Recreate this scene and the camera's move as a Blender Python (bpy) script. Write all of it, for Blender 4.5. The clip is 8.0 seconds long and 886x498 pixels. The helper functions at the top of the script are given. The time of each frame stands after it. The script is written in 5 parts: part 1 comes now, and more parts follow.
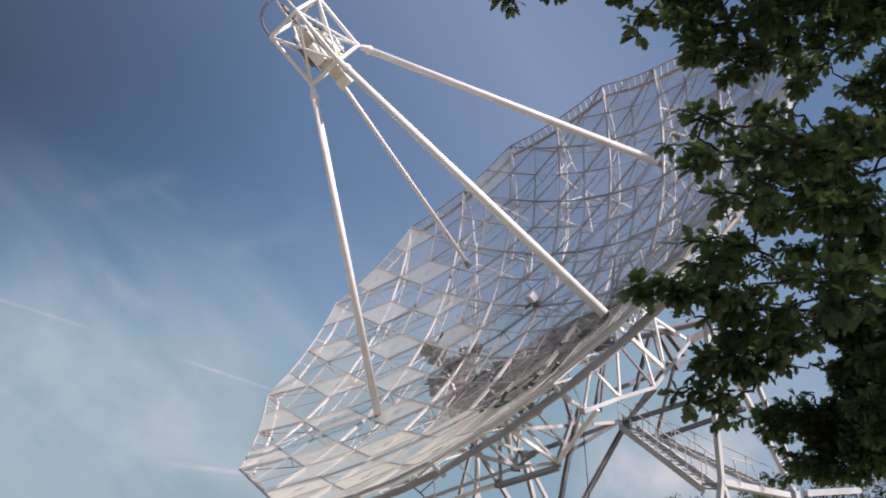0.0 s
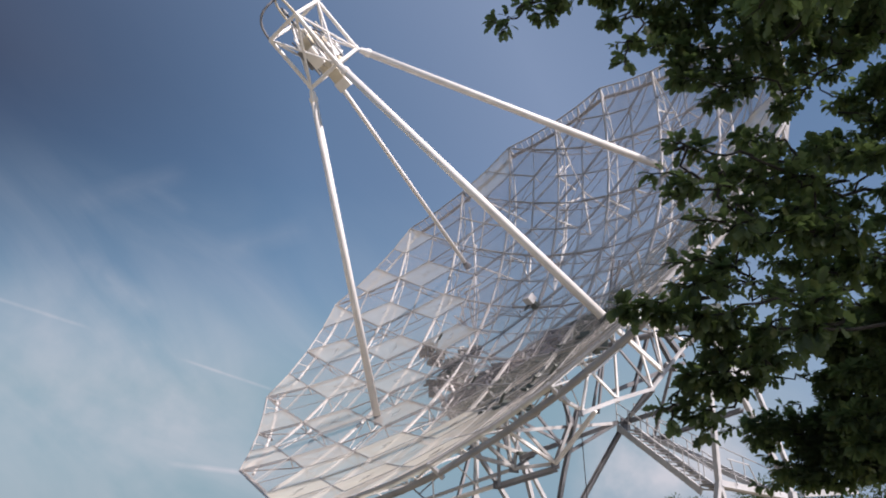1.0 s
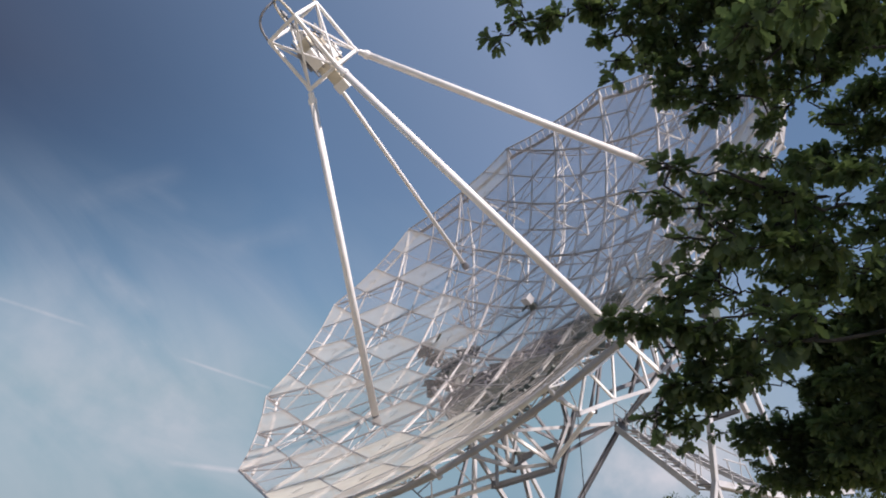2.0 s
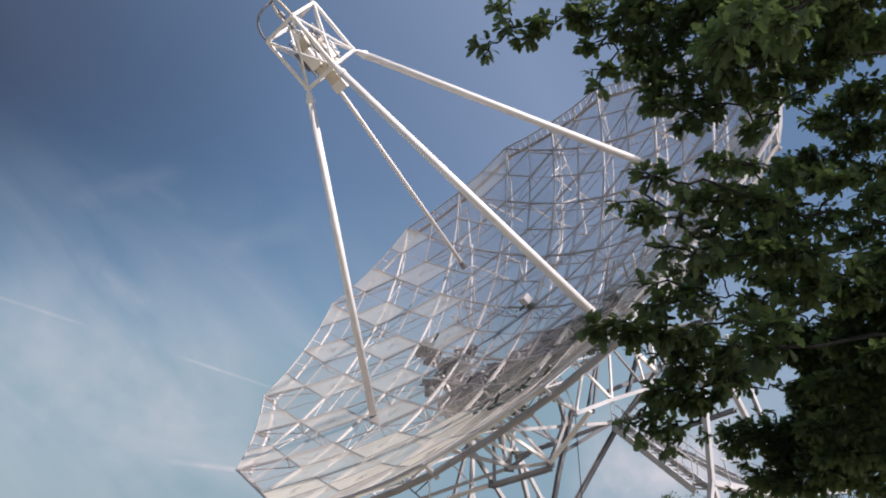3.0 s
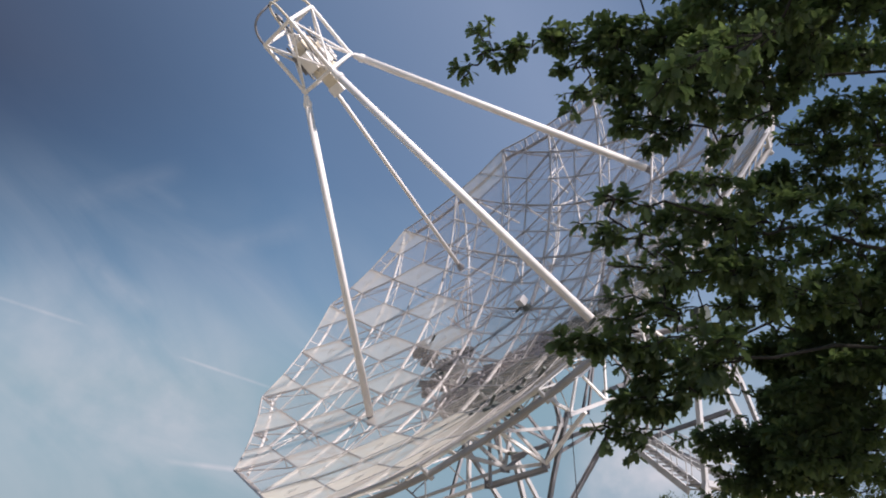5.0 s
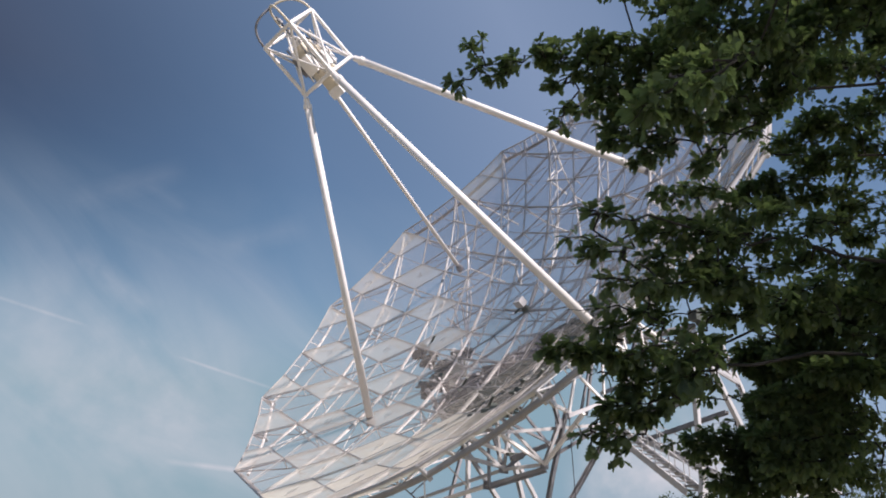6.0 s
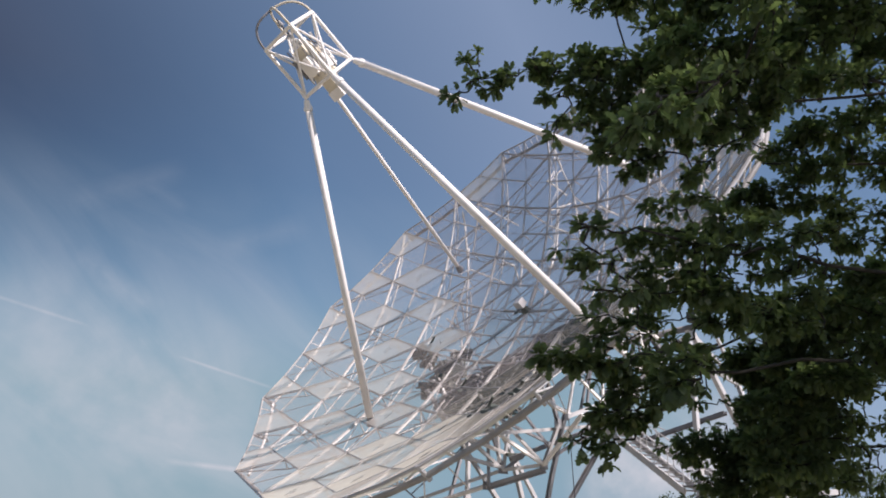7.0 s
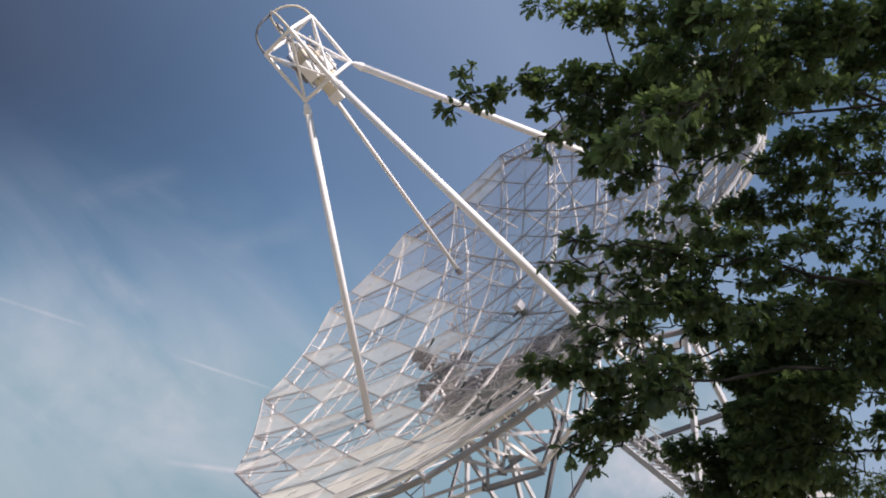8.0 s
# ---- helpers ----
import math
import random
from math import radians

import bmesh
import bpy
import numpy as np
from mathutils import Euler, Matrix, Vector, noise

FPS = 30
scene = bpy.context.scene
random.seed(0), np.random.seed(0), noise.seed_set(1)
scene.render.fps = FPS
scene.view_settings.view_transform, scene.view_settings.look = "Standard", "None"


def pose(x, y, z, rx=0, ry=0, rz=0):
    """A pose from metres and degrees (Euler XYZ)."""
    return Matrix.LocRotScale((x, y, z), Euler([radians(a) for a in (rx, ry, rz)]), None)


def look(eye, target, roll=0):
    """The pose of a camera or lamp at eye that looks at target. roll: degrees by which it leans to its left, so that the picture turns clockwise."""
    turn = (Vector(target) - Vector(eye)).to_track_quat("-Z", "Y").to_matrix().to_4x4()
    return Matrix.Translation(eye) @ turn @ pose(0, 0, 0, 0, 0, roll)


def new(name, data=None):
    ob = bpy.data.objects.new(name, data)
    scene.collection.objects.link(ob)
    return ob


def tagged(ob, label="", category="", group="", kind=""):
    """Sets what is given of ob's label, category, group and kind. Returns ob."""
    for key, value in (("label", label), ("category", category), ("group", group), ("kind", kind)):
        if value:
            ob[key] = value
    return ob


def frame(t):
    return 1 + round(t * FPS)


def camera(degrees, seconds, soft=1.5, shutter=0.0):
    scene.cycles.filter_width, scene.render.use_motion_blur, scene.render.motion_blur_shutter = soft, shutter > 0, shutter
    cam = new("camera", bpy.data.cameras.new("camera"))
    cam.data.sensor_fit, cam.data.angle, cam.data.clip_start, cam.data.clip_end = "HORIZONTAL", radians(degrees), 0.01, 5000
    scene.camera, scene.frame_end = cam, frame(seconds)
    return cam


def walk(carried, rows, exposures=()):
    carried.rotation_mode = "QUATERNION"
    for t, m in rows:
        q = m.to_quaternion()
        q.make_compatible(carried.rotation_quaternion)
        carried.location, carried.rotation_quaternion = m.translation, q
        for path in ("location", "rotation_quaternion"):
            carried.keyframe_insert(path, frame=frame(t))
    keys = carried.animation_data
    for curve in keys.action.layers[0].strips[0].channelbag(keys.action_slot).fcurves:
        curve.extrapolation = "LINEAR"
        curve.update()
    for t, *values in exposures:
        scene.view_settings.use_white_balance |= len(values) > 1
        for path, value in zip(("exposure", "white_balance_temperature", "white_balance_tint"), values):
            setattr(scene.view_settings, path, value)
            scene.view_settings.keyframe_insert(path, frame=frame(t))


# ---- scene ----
cam = camera(61.8, 8.0, soft=1.9)
walk(cam, [
    (0.0, pose(0.0, -0.0, 2.2, 111.009, -1.4, -0.535)),
    (0.5, pose(0.018, -0.077, 2.231, 111.006, -1.378, -0.55)),
    (1.0, pose(0.021, -0.151, 2.244, 110.975, -1.366, -0.569)),
    (1.5, pose(0.028, -0.231, 2.255, 110.943, -1.364, -0.603)),
    (3.0, pose(0.104, -0.338, 2.29, 110.812, -1.369, -0.711)),
    (3.5, pose(0.134, -0.377, 2.296, 110.771, -1.35, -0.719)),
    (4.0, pose(0.156, -0.423, 2.301, 110.765, -1.341, -0.726)),
    (4.5, pose(0.182, -0.481, 2.298, 110.787, -1.341, -0.753)),
    (6.0, pose(0.244, -0.701, 2.302, 110.839, -1.411, -0.77)),
    (6.5, pose(0.256, -0.763, 2.309, 110.818, -1.432, -0.749)),
    (7.0, pose(0.268, -0.835, 2.314, 110.824, -1.437, -0.734)),
    (7.5, pose(0.287, -0.896, 2.319, 110.849, -1.425, -0.723)),
    (8.0, pose(0.303, -0.968, 2.329, 110.905, -1.399, -0.713)),
], exposures=[(0.0, 0.33, 6550, 21), (8.0, 0.36, 6550, 21)])

# ---------------------------------------------------------------- world and sun
SUN_AZ, SUN_EL = radians(122), radians(48)      # azimuth from +y towards +x
SUN = Vector((math.sin(SUN_AZ) * math.cos(SUN_EL), math.cos(SUN_AZ) * math.cos(SUN_EL), math.sin(SUN_EL)))


def nodes_of(tree):
    tree.nodes.clear()

    def add(kind, **kw):
        n = tree.nodes.new(kind)
        for key, value in kw.items():
            n.inputs[key.replace("_", " ")].default_value = value
        return n
    return add, tree.links.new


def ramp(n, stops):
    cr = n.color_ramp
    while len(cr.elements) < len(stops):
        cr.elements.new(0.5)
    for el, (p, c) in zip(cr.elements, stops):
        el.position, el.color = p, (c if len(c) == 4 else (*c, 1))
    return n


def maths(add, link, op, a, b=None, c=None):
    n = add("ShaderNodeMath")
    n.operation = op
    for i, v in enumerate((a, b, c)):
        if v is None:
            continue
        if isinstance(v, (int, float)):
            n.inputs[i].default_value = v
        else:
            link(v, n.inputs[i])
    return n.outputs[0]


def build_world():
    w = bpy.data.worlds.new("sky")
    w.use_nodes = True
    scene.world = w
    add, link = nodes_of(w.node_tree)
    sky = add("ShaderNodeTexSky")
    sky.sky_type, sky.sun_disc = "NISHITA", False
    sky.sun_elevation, sky.sun_rotation = SUN_EL, SUN_AZ
    sky.air_density, sky.dust_density, sky.ozone_density = 1.0, 0.0, 1.8
    tc = add("ShaderNodeTexCoord")
    # thin cirrus: noise drawn out along the streaks, thickest in one low bank
    def dot(v):
        d = add("ShaderNodeVectorMath")
        d.operation = "DOT_PRODUCT"
        link(tc.outputs["Generated"], d.inputs[0])
        d.inputs[1].default_value = v
        return d.outputs["Value"]
    run = Vector((0.69, 0.51, -0.49)).normalized()
    bank = Vector((-0.42, 0.88, 0.2)).normalized()
    cross = bank.cross(run).normalized()
    com = add("ShaderNodeCombineXYZ")
    link(maths(add, link, "MULTIPLY", dot(run), 1.6), com.inputs[0])
    link(maths(add, link, "MULTIPLY", dot(cross), 4.0), com.inputs[1])
    link(maths(add, link, "MULTIPLY", dot(bank), 1.5), com.inputs[2])
    n1 = add("ShaderNodeTexNoise", Scale=1.9, Detail=7.0, Roughness=0.52, Distortion=0.8)
    link(com.outputs[0], n1.inputs["Vector"])
    r1 = ramp(add("ShaderNodeValToRGB"), [(0.36, (0, 0, 0)), (0.75, (1, 1, 1))])
    link(n1.outputs[0], r1.inputs[0])
    near = ramp(add("ShaderNodeValToRGB"), [(0.9, (0.12, 0.12, 0.12)), (0.985, (1, 1, 1))])
    link(dot(bank), near.inputs[0])
    sep = add("ShaderNodeSeparateXYZ")
    link(tc.outputs["Generated"], sep.inputs[0])
    cover = maths(add, link, "MULTIPLY", r1.outputs[0], near.outputs[0])
    low = ramp(add("ShaderNodeValToRGB"), [(0.24, (1, 1, 1)), (0.42, (0.08, 0.08, 0.08))])
    link(sep.outputs[2], low.inputs[0])
    cover = maths(add, link, "MULTIPLY", cover, low.outputs[0])
    cirrus = cover
    # thin veil, thicker near the horizon and on the sun's side
    veil = ramp(add("ShaderNodeValToRGB"), [(0.0, (0.8, 0.8, 0.8)), (0.1, (0.6, 0.6, 0.6)), (0.25, (0.18, 0.18, 0.18)), (0.42, (0.02, 0.02, 0.02))])
    link(sep.outputs[2], veil.inputs[0])
    cover = veil.outputs[0]
    side = add("ShaderNodeVectorMath")
    side.operation = "DOT_PRODUCT"
    link(tc.outputs["Generated"], side.inputs[0])
    side.inputs[1].default_value = (0.5795, -0.6436, 0)
    bright = ramp(add("ShaderNodeValToRGB"), [(0.12, (0.0, 0.0, 0.0)), (0.15, (0.07, 0.07, 0.07)), (0.19, (0.22, 0.22, 0.22)), (0.27, (0.6, 0.6, 0.6)), (0.31, (0.5, 0.5, 0.5)), (0.36, (0.2, 0.2, 0.2))])
    link(maths(add, link, "MULTIPLY_ADD", side.outputs["Value"], 0.5, 0.5), bright.inputs[0])
    cover = maths(add, link, "ADD", cover, bright.outputs[0])
    rag = ramp(add("ShaderNodeValToRGB"), [(0.3, (0.3, 0.3, 0.3)), (0.65, (1, 1, 1))])
    n2 = add("ShaderNodeTexNoise", Scale=22.0, Detail=4.0)
    link(tc.outputs["Generated"], n2.inputs["Vector"])
    link(n2.outputs[0], rag.inputs[0])
    trails = maths(add, link, "MULTIPLY", cirrus, 0.42)
    # contrails: narrow arcs between two directions
    for a, b, width, amount in CONTRAILS + WISPS:
        a, b = Vector(a).normalized(), Vector(b).normalized()
        nrm = a.cross(b).normalized()
        mid = (a + b).normalized()
        along = nrm.cross(mid)
        half = (b - a).length / 2
        off = maths(add, link, "ABSOLUTE", dot(nrm))
        line = maths(add, link, "SUBTRACT", 1.0, maths(add, link, "DIVIDE", off, width))
        line = maths(add, link, "MAXIMUM", line, 0.0)
        ends = maths(add, link, "SUBTRACT", 1.0, maths(add, link, "DIVIDE", maths(add, link, "ABSOLUTE", dot(along)), half))
        ends = maths(add, link, "MULTIPLY", maths(add, link, "MAXIMUM", ends, 0.0), 2.5)
        ends = maths(add, link, "MINIMUM", ends, 1.0)
        front = maths(add, link, "GREATER_THAN", dot(mid), 0.0)
        v = maths(add, link, "MULTIPLY", maths(add, link, "MULTIPLY", line, ends), front)
        v = maths(add, link, "MULTIPLY", v, rag.outputs[0])
        trails = maths(add, link, "ADD", maths(add, link, "MULTIPLY", v, amount), trails)
    mix = add("ShaderNodeMix")
    mix.data_type = "RGBA"
    link(cover, mix.inputs["Factor"])
    deep = add("ShaderNodeHueSaturation", Hue=0.488, Saturation=1.14)
    link(sky.outputs[0], deep.inputs["Color"])
    # the clear sky darkens upwards, most of all opposite the sun
    high = ramp(add("ShaderNodeValToRGB"), [(0.14, (0, 0, 0)), (0.5, (0.95, 0.95, 0.95))])
    link(sep.outputs[2], high.inputs[0])
    away = ramp(add("ShaderNodeValToRGB"), [(0.23, (1, 1, 1)), (0.41, (0.0, 0.0, 0.0))])
    link(maths(add, link, "MULTIPLY_ADD", sep.outputs[0], 0.5, 0.5), away.inputs[0])
    dusk = add("ShaderNodeMix")
    dusk.data_type = "RGBA"
    link(maths(add, link, "MULTIPLY", high.outputs[0], away.outputs[0]), dusk.inputs["Factor"])
    link(deep.outputs[0], dusk.inputs["A"])
    dusk.inputs["B"].default_value = (0.47, 0.68, 1.18, 1)
    mild = ramp(add("ShaderNodeValToRGB"), [(0.02, (0.7, 0.7, 0.7)), (0.16, (0.8, 0.8, 0.8)), (0.3, (0.18, 0.18, 0.18)), (0.44, (0, 0, 0))])
    link(sep.outputs[2], mild.inputs[0])
    pale = add("ShaderNodeMix")
    pale.data_type = "RGBA"
    far = ramp(add("ShaderNodeValToRGB"), [(0.28, (1, 1, 1)), (0.37, (0.1, 0.1, 0.1))])
    link(maths(add, link, "MULTIPLY_ADD", side.outputs["Value"], 0.5, 0.5), far.inputs[0])
    link(maths(add, link, "MULTIPLY", mild.outputs[0], far.outputs[0]), pale.inputs["Factor"])
    pale.inputs["B"].default_value = (2.35, 4.2, 4.75, 1)
    link(dusk.outputs["Result"], mix.inputs["A"])
    link(mix.outputs["Result"], pale.inputs["A"])
    mix.inputs["B"].default_value = (3.3, 4.45, 6.2, 1)
    mix2 = add("ShaderNodeMix")
    mix2.data_type = "RGBA"
    link(trails, mix2.inputs["Factor"])
    link(pale.outputs["Result"], mix2.inputs["A"])
    mix2.inputs["B"].default_value = (6.6, 7.0, 7.4, 1)
    bg = add("ShaderNodeBackground", Strength=0.071)
    link(mix2.outputs["Result"], bg.inputs[0])
    out = add("ShaderNodeOutputWorld")
    link(bg.outputs[0], out.inputs[0])


CONTRAILS = [
    ((-0.5278, 0.8137, 0.2434), (-0.4227, 0.8789, 0.2211), 0.003, 0.28),
    ((-0.3306, 0.9228, 0.1979), (-0.2002, 0.966, 0.1636), 0.0026, 0.36),
    ((-0.3309, 0.941, 0.0711), (-0.2334, 0.9703, 0.0638), 0.0045, 0.45),
    ((-0.4527, 0.8181, 0.3546), (-0.3219, 0.8469, 0.4233), 0.02, 0.07),
    ((-0.3710, 0.8393, 0.3974), (-0.3218, 0.8705, 0.3724), 0.012, 0.05),
    ((-0.2879, 0.8977, 0.3335), (-0.1693, 0.9103, 0.3778), 0.022, 0.08),
    ((-0.4409, 0.8441, 0.3051), (-0.3522, 0.9039, 0.2427), 0.02, 0.17),
]
WISPS = [
    ((0.1628, 0.9852, 0.0533), (0.4176, 0.9050, 0.0811), 0.11, 0.7),
    ((0.2047, 0.9765, 0.0675), (0.3785, 0.9211, 0.0912), 0.04, 0.25),
    ((0.2467, 0.9637, 0.1020), (0.3619, 0.9260, 0.1078), 0.025, 0.2),
    ((-0.5394, 0.8070, 0.2404), (-0.2691, 0.9543, 0.1296), 0.13, 0.2),
    ((-0.5476, 0.8268, 0.1288), (-0.1845, 0.9778, 0.0994), 0.14, 0.18),
    ((0.1784, 0.9754, 0.1297), (0.4768, 0.8640, 0.1619), 0.09, 0.2),
]
build_world()
lamp = bpy.data.lights.new("sun", "SUN")
lamp.energy, lamp.angle, lamp.color = 5.0, radians(2.5), (1.0, 0.935, 0.85)
sun = new("sun", lamp)
sun.matrix_world = look((30, 0, 60), Vector((30, 0, 60)) - SUN)


# ---------------------------------------------------------------- materials
def material(name, base, rough=0.6, metal=0.0, vary=0.12, scale=3.0, bump=0.0, stain=None, stain_amount=0.3):
    m = bpy.data.materials.new(name)
    m.use_nodes = True
    add, link = nodes_of(m.node_tree)
    tc = add("ShaderNodeTexCoord")
    n1 = add("ShaderNodeTexNoise", Scale=scale, Detail=6.0, Roughness=0.6)
    link(tc.outputs["Object"], n1.inputs["Vector"])
    n2 = add("ShaderNodeTexNoise", Scale=scale * 14, Detail=3.0)
    link(tc.outputs["Object"], n2.inputs["Vector"])
    dark = tuple(c * (1 - vary * 1.6) for c in base)
    light = tuple(min(1, c * (1 + vary)) for c in base)
    r = ramp(add("ShaderNodeValToRGB"), [(0.3, dark), (0.7, light)])
    link(n1.outputs[0], r.inputs[0])
    colour = r.outputs[0]
    if stain:
        mk = ramp(add("ShaderNodeValToRGB"), [(0.5, (0, 0, 0)), (0.72, (1, 1, 1))])
        n3 = add("ShaderNodeTexNoise", Scale=scale * 0.6, Detail=8.0, Roughness=0.7)
        link(tc.outputs["Object"], n3.inputs["Vector"])
        link(n3.outputs[0], mk.inputs[0])
        mx = add("ShaderNodeMix")
        mx.data_type = "RGBA"
        link(maths(add, link, "MULTIPLY", mk.outputs[0], stain_amount), mx.inputs["Factor"])
        link(colour, mx.inputs["A"])
        mx.inputs["B"].default_value = (*stain, 1)
        colour = mx.outputs["Result"]
    bsdf = add("ShaderNodeBsdfPrincipled", Roughness=rough, Metallic=metal)
    link(colour, bsdf.inputs["Base Color"])
    if bump:
        b = add("ShaderNodeBump", Strength=bump, Distance=0.01)
        link(n2.outputs[0], b.inputs["Height"])
        link(b.outputs[0], bsdf.inputs["Normal"])
    out = add("ShaderNodeOutputMaterial")
    link(bsdf.outputs[0], out.inputs[0])
    return m


def mesh_cloth(name, cover, base):
    """Painted steel wire mesh, too fine to see its wires: partly clear."""
    m = bpy.data.materials.new(name)
    m.use_nodes = True
    add, link = nodes_of(m.node_tree)
    tc = add("ShaderNodeTexCoord")
    n1 = add("ShaderNodeTexNoise", Scale=0.9, Detail=5.0)
    link(tc.outputs["Object"], n1.inputs["Vector"])
    info = add("ShaderNodeObjectInfo")
    amount = maths(add, link, "MULTIPLY_ADD", n1.outputs[0], cover * 0.5, cover * 0.6)
    amount = maths(add, link, "MULTIPLY_ADD", info.outputs["Random"], cover * 0.3, amount)
    dif = add("ShaderNodeBsdfDiffuse", Color=(*base, 1))
    thr = add("ShaderNodeBsdfTranslucent", Color=tuple(c * 0.9 for c in base) + (1,))
    both = add("ShaderNodeMixShader", Fac=0.38)
    link(dif.outputs[0], both.inputs[1])
    link(thr.outputs[0], both.inputs[2])
    clear = add("ShaderNodeBsdfTransparent")
    mix = add("ShaderNodeMixShader")
    link(amount, mix.inputs[0])
    link(clear.outputs[0], mix.inputs[1])
    link(both.outputs[0], mix.inputs[2])
    out = add("ShaderNodeOutputMaterial")
    link(mix.outputs[0], out.inputs[0])
    return m


def leaf_material(name, base, glow):
    m = bpy.data.materials.new(name)
    m.use_nodes = True
    add, link = nodes_of(m.node_tree)
    geo = add("ShaderNodeNewGeometry")
    tint = ramp(add("ShaderNodeValToRGB"), [(0.0, tuple(c * 0.6 for c in base)), (0.6, base), (0.93, tuple(c * 1.25 for c in base)), (1.0, (base[0] * 2.2, base[1] * 1.6, base[2]))])
    link(geo.outputs["Random Per Island"], tint.inputs[0])
    bsdf = add("ShaderNodeBsdfPrincipled", Roughness=0.55)
    bsdf.inputs["Specular IOR Level"].default_value = 0.3
    link(tint.outputs[0], bsdf.inputs["Base Color"])
    thr = add("ShaderNodeBsdfTranslucent")
    thr.inputs[0].default_value = (*glow, 1)
    mix = add("ShaderNodeMixShader", Fac=0.5)
    link(bsdf.outputs[0], mix.inputs[1])
    link(thr.outputs[0], mix.inputs[2])
    out = add("ShaderNodeOutputMaterial")
    link(mix.outputs[0], out.inputs[0])
    return m


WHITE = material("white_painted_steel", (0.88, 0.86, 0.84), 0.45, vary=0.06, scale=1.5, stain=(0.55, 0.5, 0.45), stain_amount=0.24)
# GREY and MID hold the shade of the tower's steel in their tone.
GREY = material("weathered_steel_shade_grey", (0.205, 0.207, 0.222), 0.45, vary=0.12, scale=1.2, stain=(0.28, 0.24, 0.2), stain_amount=0.4)
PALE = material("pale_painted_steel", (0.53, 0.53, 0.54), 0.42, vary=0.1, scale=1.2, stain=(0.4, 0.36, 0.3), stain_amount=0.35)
# Beige stands in for the white lattice steel where it is in shade.
BEIGE = material("shaded_beige_steel", (0.40, 0.385, 0.37), 0.5, vary=0.15, scale=1.0, stain=(0.26, 0.23, 0.2), stain_amount=0.4)
# Tan tone stands in for the rim tube's shaded underside.
TUBE = material("shaded_tan_steel_tube", (0.31, 0.305, 0.3), 0.4, metal=0.1, vary=0.15, scale=1.0, stain=(0.2, 0.17, 0.13), stain_amount=0.5)
MID = material("painted_steel_shade_grey", (0.29, 0.295, 0.315), 0.42, vary=0.12, scale=1.2, stain=(0.24, 0.2, 0.17), stain_amount=0.4)
WIRE = material("dull_wire", (0.34, 0.31, 0.29), 0.6)
CREAM = material("cream_painted_sheet", (0.66, 0.60, 0.48), 0.5, vary=0.08, scale=2.0, stain=(0.4, 0.34, 0.25), stain_amount=0.3)
DARK = material("dark_cable", (0.05, 0.05, 0.05), 0.6)
DENSE = mesh_cloth("wire_mesh_dense", 0.43, (0.86, 0.82, 0.75))
# Fine mesh in two tones: the bowl's unlit and sunlit sides as colour.
DIM_MESH = mesh_cloth("fine_mesh_dim", 0.22, (0.43, 0.395, 0.425))
LIT_MESH = mesh_cloth("fine_mesh_lit", 0.14, (0.7, 0.64, 0.63))
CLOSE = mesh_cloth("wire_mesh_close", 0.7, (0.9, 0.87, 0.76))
# Dark base puts the shade of the bowl's near side into this mesh.
SHADED_MESH = mesh_cloth("wire_mesh_shaded", 0.28, (0.40, 0.40, 0.36))
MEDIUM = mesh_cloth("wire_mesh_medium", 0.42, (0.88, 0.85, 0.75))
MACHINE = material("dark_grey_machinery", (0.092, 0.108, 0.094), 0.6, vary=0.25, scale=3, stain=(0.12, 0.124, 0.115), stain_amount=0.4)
BARK = material("oak_bark", (0.03, 0.026, 0.022), 0.9, vary=0.3, scale=12, bump=0.8)
LEAF = leaf_material("oak_leaf", (0.078, 0.105, 0.062), (0.2, 0.29, 0.09))
FAR_LEAF = leaf_material("far_leaf", (0.06, 0.09, 0.035), (0.08, 0.11, 0.03))
# Ground tone lightened to bounce light up under the legs and leaves.
GRASS = material("heath_grass", (0.25, 0.225, 0.165), 0.95, vary=0.3, scale=0.4, stain=(0.2, 0.175, 0.125), stain_amount=0.5)


